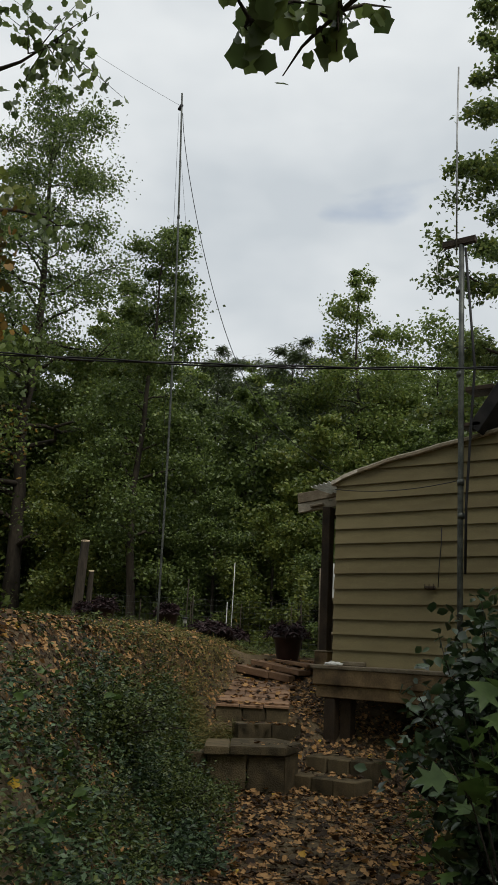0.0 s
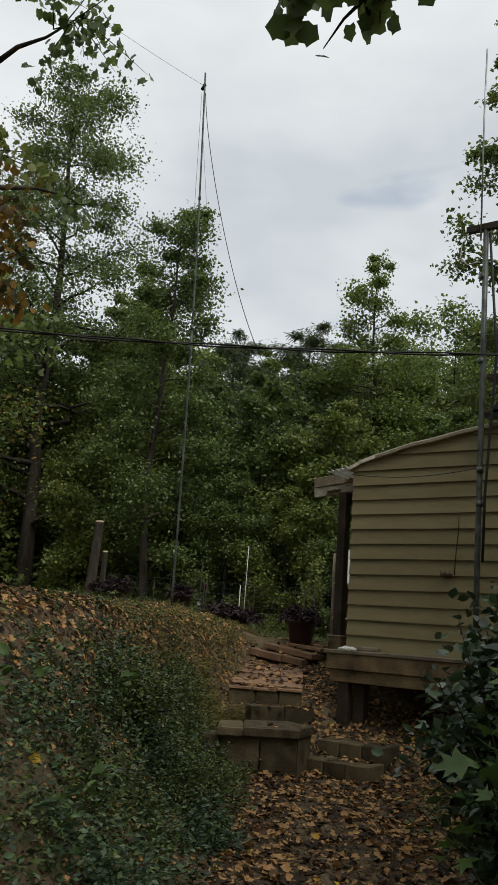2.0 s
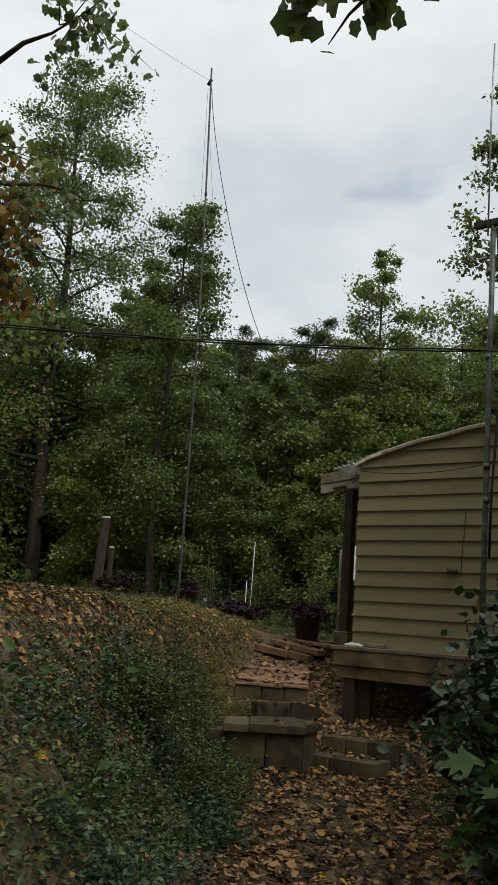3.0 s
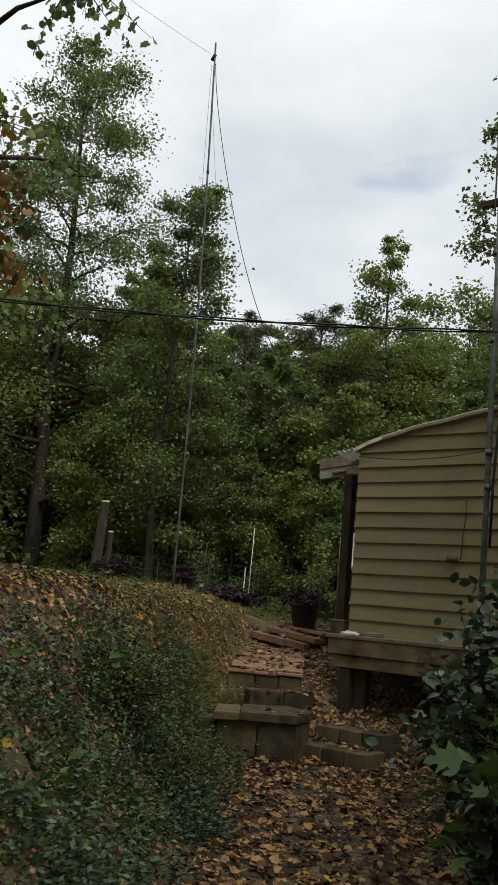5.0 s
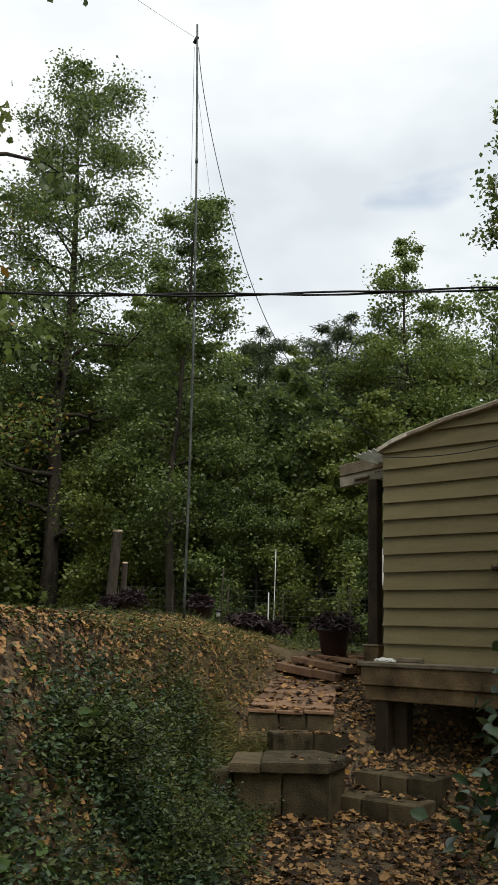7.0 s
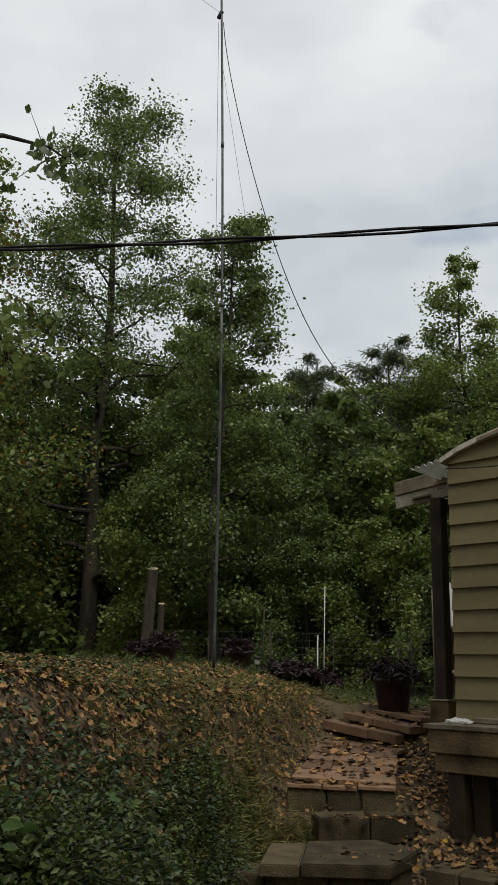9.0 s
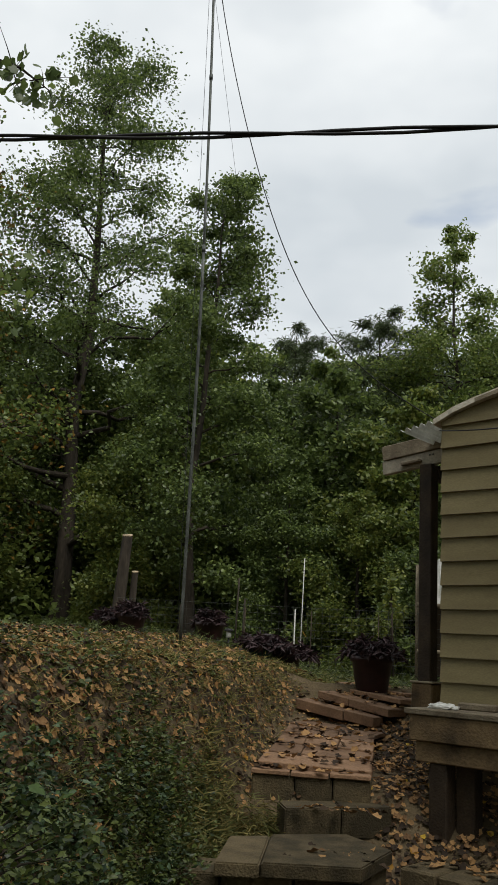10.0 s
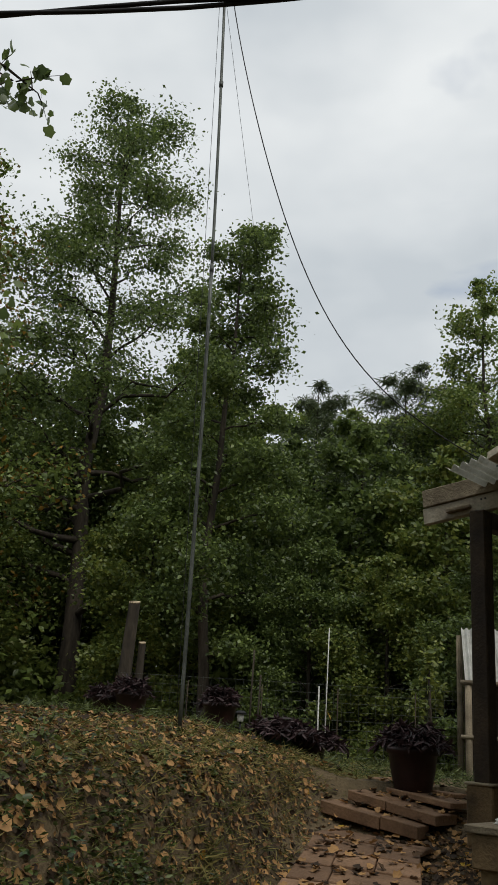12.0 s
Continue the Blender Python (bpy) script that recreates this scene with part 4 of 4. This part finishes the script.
def weeds(name, label, mat, stems, area, tall, leaf, seed, density, per_stem=14, shape=LEAF_OVAL, faces=LEAF_OVAL_F, up=0.5):
    """Many leafy stems as one object. density(u, d): how likely a stem stands there."""
    global lrng
    lrng = np.random.default_rng(seed)
    u, d, z = scatter(stems * 3, *area)
    keep = lrng.uniform(0, 1, len(u)) < density(u, d)
    u, d, z = u[keep][:stems], d[keep][:stems], z[keep][:stems]
    n = len(u)
    h = tall * lrng.uniform(0.3, 1.15, n)
    tip_u, tip_d = u + lrng.normal(0.06, 0.25, n) * h, d + lrng.normal(-0.05, 0.25, n) * h
    w = lrng.uniform(0.1, 1.0, (n, per_stem))
    lu = u[:, None] + (tip_u - u)[:, None] * w + lrng.normal(0, 0.018, w.shape)
    ld = d[:, None] + (tip_d - d)[:, None] * w + lrng.normal(0, 0.018, w.shape)
    lz = z[:, None] + h[:, None] * w
    v, f = leaves(lrng, to_world(lu.ravel(), ld.ravel(), lz.ravel()), leaf, shape, faces, droop=-0.1, tilt=0.4, up=up)
    ob = arrays(name, v, f, mat)
    return tagged(ob, label, "undergrowth", kind="stuff")


bank_edge = lambda d: np.interp(d, [-5, 6, 8.6, 9.5, 10.3, 12.2, 13.0, 13.6], [-0.35, -0.15, -0.25, -0.24, -0.27, -0.12, 0.05, 0.30])
fringe = lambda u, d: 0.16 * np.sin(2.1 * d + 0.7) + 0.10 * np.sin(5.3 * d + 2 * u) - 0.05
patch = lambda u, d: np.clip(0.55 + 0.8 * np.sin(2.3 * u + 1.1 * d) * np.cos(1.7 * d - 2.9 * u + 1) + 0.35 * np.sin(6.1 * u - 4.7 * d), 0.12, 1)
low_bank = lambda u, d: np.clip((bank_edge(d) + fringe(u, d) - u + 0.1) / 0.45, 0, 1) * np.clip((1.38 - (bank_edge(d) - u) * 1.15 - np.clip(d - 7.5, 0, 3) * 0.35), 0, 1) * (d < 9.3) * patch(u, d)
weeds("bank_weeds", "small blue-green leafy weeds covering the bank", WEEDBLUE, 5200, (-2.6, 0.25, 1.8, 9.4), 0.30, 0.042, 21, low_bank, 15, LEAF_SMALL, LEAF_QUAD_F, 0.5)
weeds("bank_weeds", "green leafy weeds mixed over the bank", WEED, 4000, (-3.2, 0.3, 1.8, 9.6), 0.32, 0.036, 22, lambda u, d: 0.7 * np.clip((1.3 - ground_at(u, d)) * 3, 0.12, 1) * np.clip((bank_edge(d) + fringe(u, d) - u + 0.15) / 0.5, 0, 1) * np.clip(1.45 - (bank_edge(d) - u) * 1.15, 0.06, 1) * patch(u + 2, d), 18, LEAF_SMALL, LEAF_QUAD_F)
weeds("broad_weeds", "broader green weed leaves on the bank", BRIGHTLEAF, 160, (-2.6, 0.0, 2.2, 9.3), 0.30, 0.075, 23, low_bank, 6)
weeds("side_weeds", "low green weeds beside the leafy path", WEED, 700, (1.35, 3.2, 3.0, 9.2), 0.16, 0.034, 24, lambda u, d: np.clip((u - 1.2) * 0.9, 0, 1), 12)
weeds("step_weeds", "small green weeds over the slab beside the steps", WEED, 900, (-0.9, 0.25, 8.5, 10.0), 0.24, 0.034, 27, lambda u, d: np.clip((0.08 + (d - 9) * 0.12 - u) * 2.2, 0, 1) * np.clip((1.15 - ground_at(u, d)) * 2.5, 0.06, 1), 16, LEAF_SMALL, LEAF_QUAD_F)
weeds("step_weeds", "dry grassy weeds hanging beside the steps", GRASS, 900, (-0.6, 0.25, 9.3, 10.4), 0.22, 0.11, 25, lambda u, d: np.clip((0.2 - u) * 2.0, 0, 1), 8, LEAF_BLADE, LEAF_BLADE_F)
weeds("lawn_edge_weeds", "fresh green grass tufts around the planters", WEED, 1200, (-3.5, 2.2, 13.4, 17.0), 0.16, 0.10, 26, lambda u, d: 0.5 + 0 * u, 7, LEAF_BLADE, LEAF_BLADE_F)


def shrub(name, label, u, d, wide, tall, mat, count, size, seed, shape=LEAF_SMALL, faces=LEAF_QUAD_F, base_z=None, low=0.25, up=0.45, stems=26):
    rng_ = np.random.default_rng(seed)
    root = tagged(new(name), label, "shrub")
    z0 = float(height(u, d)) if base_z is None else base_z
    root.location = P(u, d, z0)
    runs, spots_ = [], []
    for k in range(stems):
        y, o = rng_.uniform(0, 2 * np.pi), rng_.uniform(0.1, 1.0)
        t = np.linspace(0, 1, 6)[:, None]
        top_z = tall * (1.05 - 0.55 * o * o) * rng_.uniform(0.65, 1.05)
        path_ = np.concatenate([np.cos(y) * wide * o * t ** 1.4, np.sin(y) * wide * o * t ** 1.4, top_z * t - 0.05], axis=1) + rng_.normal(0, 0.012, (6, 3))
        runs.append((path_, np.linspace(0.011, 0.003, 6)))
        for q in range(count // stems):
            w = rng_.uniform(low, 1.02)
            spots_.append(np.array([np.interp(w, t[:, 0], path_[:, i]) for i in range(3)]) + rng_.normal(0, 0.10 * wide, 3))
    tubes("stem", runs, BARK, root, sides=5)
    v, f = leaves(rng_, np.array(spots_), size, shape, faces, droop=0.15, tilt=0.5, up=up)
    arrays("foliage", v, f, mat, root)
    return root


shrub("bank_shrub", "dense small-leaved green shrub on the bank beside the steps", -0.50, 6.9, 0.66, 0.42, WEED, 12000, 0.034, 31, stems=60)
shrub("bank_shrub", "low small-leaved green shrub on the bank", -1.0, 6.6, 0.7, 0.45, WEED, 9000, 0.034, 32, stems=50)
shrub("glossy_shrub", "dark glossy evergreen shrub beside the path", 1.72, 5.3, 0.78, 1.95, GLOSSY, 9000, 0.085, 33, LEAF_OVAL, LEAF_OVAL_F, stems=70, up=0.5, low=0.1)
shrub("glossy_shrub", "dark glossy evergreen shrub against the porch", 2.4, 6.6, 0.8, 1.7, GLOSSY, 6000, 0.09, 37, LEAF_OVAL, LEAF_OVAL_F, stems=60, up=0.5, low=0.1)
shrub("lobed_shrub", "sapling with large pale lobed leaves beside the path", 1.42, 4.1, 0.56, 1.85, BRIGHTLEAF, 84, 0.14, 34, LEAF_LOBED, LEAF_LOBED_F, stems=14, up=0.7, low=0.72)


shrub("sapling", "thin sapling with a tuft of pale leaves by the fence", 1.18, 17.2, 0.45, 2.0, LEAFPALE, 420, 0.085, 36, LEAF_OVAL, LEAF_OVAL_F, stems=4, low=0.72)


def litter(name, label, mat, n, area, size, seed, density, up=0.86, lift=0.045):
    rng_ = np.random.default_rng(seed)
    u, d = rng_.uniform(area[0], area[1], n * 3), rng_.uniform(area[2], area[3], n * 3)
    keep = rng_.uniform(0, 1, len(u)) < density(u, d)
    u, d = u[keep][:n], d[keep][:n]
    z = ground_at(u, d) + rng_.uniform(0.006, lift, len(u))
    e = 0.04
    gu_, gd_ = (ground_at(u + e, d) - ground_at(u - e, d)) / (2 * e), (ground_at(u, d + e) - ground_at(u, d - e)) / (2 * e)
    nn = np.stack([-gu_ * ACROSS[0] - gd_ * ALONG[0], -gu_ * ACROSS[1] - gd_ * ALONG[1], np.ones(len(u))], axis=1)
    nn /= np.linalg.norm(nn, axis=1, keepdims=True)
    v, f = leaves(rng_, to_world(u, d, z), size, LEAF_DRY, LEAF_DRY_F, droop=0.0, tilt=0.28, normals=nn)
    ob = arrays(name, v, f, mat)
    return tagged(ob, label, "fallen leaves", kind="stuff")


on_path = lambda u, d: np.clip((u - bank_edge(d) + 0.1) / 0.25, 0, 1) * np.where(np.abs(u - 0.35 - 0.05 * d) < 0.28, 0.55, 1.0)
litter("fallen_leaves", "brown curled fallen leaves covering the path", LITTER, 10500, (-0.6, 3.4, 1.8, 9.75), 0.066, 51, on_path)
litter("fallen_leaves", "brown fallen leaves over the bank top", LITTER, 13500, (-4.0, 0.3, 4.5, 13.8), 0.050, 52, lambda u, d: np.clip((bank_edge(d) - u) * 1.3 + np.clip(d - 8.6, 0, 1.2) * 0.25 - 0.1, 0, 1) * np.where(d > 12.0, 0.5, 0.9) * (0.45 + 0.55 * patch(1.3 * u, d)), lift=0.085)
litter("fallen_leaves", "brown fallen leaves beside the planks and under the porch", LITTER, 2200, (0.75, 3.2, 9.6, 12.8), 0.054, 53, lambda u, d: np.where(d < 10.9, 0.8, np.clip(1.9 - u, 0.05, 0.8)))
trng = np.random.default_rng(54)
spots_on = []
for k in range(270):
    a, along_, side = PLANK_TOPS[trng.integers(0, len(PLANK_TOPS))]
    q = a + along_ * trng.uniform(0, 1) + side * min(1, abs(trng.normal(0.75, 0.3)))
    spots_on.append(P(q[0], q[1], q[2] + 0.012))
for (x0, y0), w_, e_, z0 in TREADS:
    for k in range(26):
        spots_on.append((x0 + w_[0] * trng.uniform(0.05, 0.95), y0 + e_[1] * trng.uniform(0.2, 0.95), z0 + 0.01))
for k in range(26):
    spots_on.append(P(trng.uniform(0.1, 0.7), trng.uniform(9.3, 9.65), 0.51))
    spots_on.append(P(trng.uniform(0.15, 0.75), trng.uniform(9.95, 10.2), 0.69))
v, f = leaves(trng, np.array(spots_on), 0.070, LEAF_DRY, LEAF_DRY_F, tilt=0.25, normals=np.tile((0.0, 0.0, 1.0), (len(spots_on), 1)))
tagged(arrays("fallen_leaves", v, f, LITTER), "curled brown leaves on the steps and planks", "fallen leaves", kind="stuff")
weeds("bank_weeds", "sparse green weeds and seedlings over the bank face", WEED, 420, (-1.6, 0.15, 7.4, 9.6), 0.22, 0.04, 63, lambda u, d: np.clip((0.1 - u) * 2, 0, 0.8) * np.clip((1.2 - ground_at(u, d)) * 3, 0.1, 1), 12)
litter("leaf_crumbs", "small broken leaf bits over soil and bank", LITTER, 14000, (-3.0, 2.6, 3.0, 13.0), 0.034, 56, lambda u, d: 0.8 + 0 * u)
litter("leaf_crumbs", "small broken orange-brown leaf bits covering the cut bank", LITTER, 9000, (-2.4, 0.6, 7.2, 13.2), 0.038, 57, lambda u, d: np.clip((bank_edge(d) + 0.05 - u) * 3, 0, 1), lift=0.06)
litter("yellow_leaves", "scattered yellow fallen leaves", YELLOWLEAF, 420, (-2.6, 2.4, 2.5, 13.0), 0.065, 55, lambda u, d: 0.8 + 0 * u)
weeds("bank_weeds", "low green seedlings among the leaves on the bank", WEED, 2600, (-4.0, 0.1, 5.0, 12.4), 0.11, 0.036, 64, lambda u, d: np.clip((bank_edge(d) - 0.05 - u) * 3, 0, 1) * np.clip(1.25 - 0.5 * (ground_at(u, d) - 0.9), 0.2, 1) * patch(1.7 * u + 1, 1.3 * d), 9, LEAF_SMALL, LEAF_QUAD_F)
weeds("bank_grass", "dry grass over the cut bank beside the planks", GRASS, 3600, (-2.4, 0.4, 8.2, 13.4), 0.085, 0.075, 62, lambda u, d: np.clip((bank_edge(d) + 0.02 - u) * 4, 0, 1) * np.clip(1.5 - (bank_edge(d) - u) * 0.7, 0.1, 1), 6, LEAF_BLADE, LEAF_BLADE_F)
weeds("lawn_grass", "dry short lawn grass on the bank top", GRASS, 11000, (-5.5, 1.2, 9.6, 16.5), 0.045, 0.055, 61, lambda u, d: np.clip((np.interp(d, [9.5, 10.3, 12.2, 13.0, 17], [-1.0, -0.4, -0.2, 0.2, 2.0]) - u) * 2, 0, 1), 6, LEAF_BLADE, LEAF_BLADE_F)


# ---- overhanging trees whose trunks stand beside the way ----
def limb_tree(name, label, base, tall, r, limbs, seed):
    """A trunk with given limbs: (end across, along, height, leaf count, spread, leaf size, material)."""
    rng_ = np.random.default_rng(seed)
    root = tagged(new(name), label, "tree")
    b = np.array(at_ground(*base))
    t = np.linspace(0, 1, 7)[:, None]
    spine = b + np.array((0, 0, 1.0)) * (t * tall - 0.2) + np.concatenate([rng_.normal(0, 0.05, (7, 2)) * t, 0 * t], axis=1)
    runs = [(spine, r * (1.15 - 0.8 * t[:, 0]))]
    for end_u, end_d, end_z, count, spread, size, mat in limbs:
        e = np.array(P(end_u, end_d, end_z))
        start_z = np.clip((end_z - b[2]) * 0.75, 1.5, tall * 0.9)
        s = np.array((b[0], b[1], b[2] + start_z))
        w = np.linspace(0, 1, 8)[:, None]
        way = s + (e - s) * w
        way[:, 2] += 0.35 * np.sin(np.pi * w[:, 0])
        way[1:-1] += rng_.normal(0, 0.04, (6, 3))
        runs.append((way, np.linspace(r * 0.4, 0.006, 8)))
        ends = []
        for k in range(12):
            o = way[-1] + (way[-3] - way[-1]) * rng_.uniform(0, 1) * (0.12 if end_d < 3 else 0.5)
            q = o + rng_.normal(0, 1, 3) * spread * np.array((0.9, 0.9, 0.6))
            runs.append((np.stack([o, (o + q) / 2 + (0, 0, 0.02), q]), [0.008, 0.005, 0.002]))
            ends += [o + (q - o) * x for x in (0.4, 0.6, 0.8, 1.0)]
        ends = np.array(ends)
        pts = ends[rng_.integers(0, len(ends), count)] + rng_.normal(0, spread * 0.18, (count, 3))
        v, f = leaves(rng_, pts, size, LEAF_BROAD, LEAF_LOBED_F, droop=0.8, tilt=0.5, up=0.3)
        arrays("foliage", v, f, mat, root)
    tubes("trunk", runs, BARK, root, sides=7)
    return root


limb_tree("overhanging_tree", "tree with a limb of broad green leaves hanging over the path", (2.6, -1.2), 7.0, 0.16, [(-0.03, 2.32, 3.56, 40, 0.11, 0.072, LEAFDARK), (0.20, 2.34, 3.57, 44, 0.115, 0.072, LEAFDARK)], 75)
limb_tree("overhanging_tree", "tree with green and orange leaves leaning over the bank", (-5.2, 9.0), 11.0, 0.2, [(-3.0, 7.8, 5.7, 300, 0.5, 0.09, LEAFAUTUMN), (-3.15, 8.2, 5.1, 300, 0.5, 0.09, LEAFAUTUMN), (-3.1, 8.0, 6.5, 240, 0.45, 0.09, LEAFPALE), (-2.2, 7.4, 7.75, 230, 0.42, 0.09, LEAFDARK), (-3.05, 11.6, 7.8, 80, 0.3, 0.11, LEAFDARK), (-4.6, 12.5, 6.0, 400, 0.9, 0.11, LEAF)], 72)
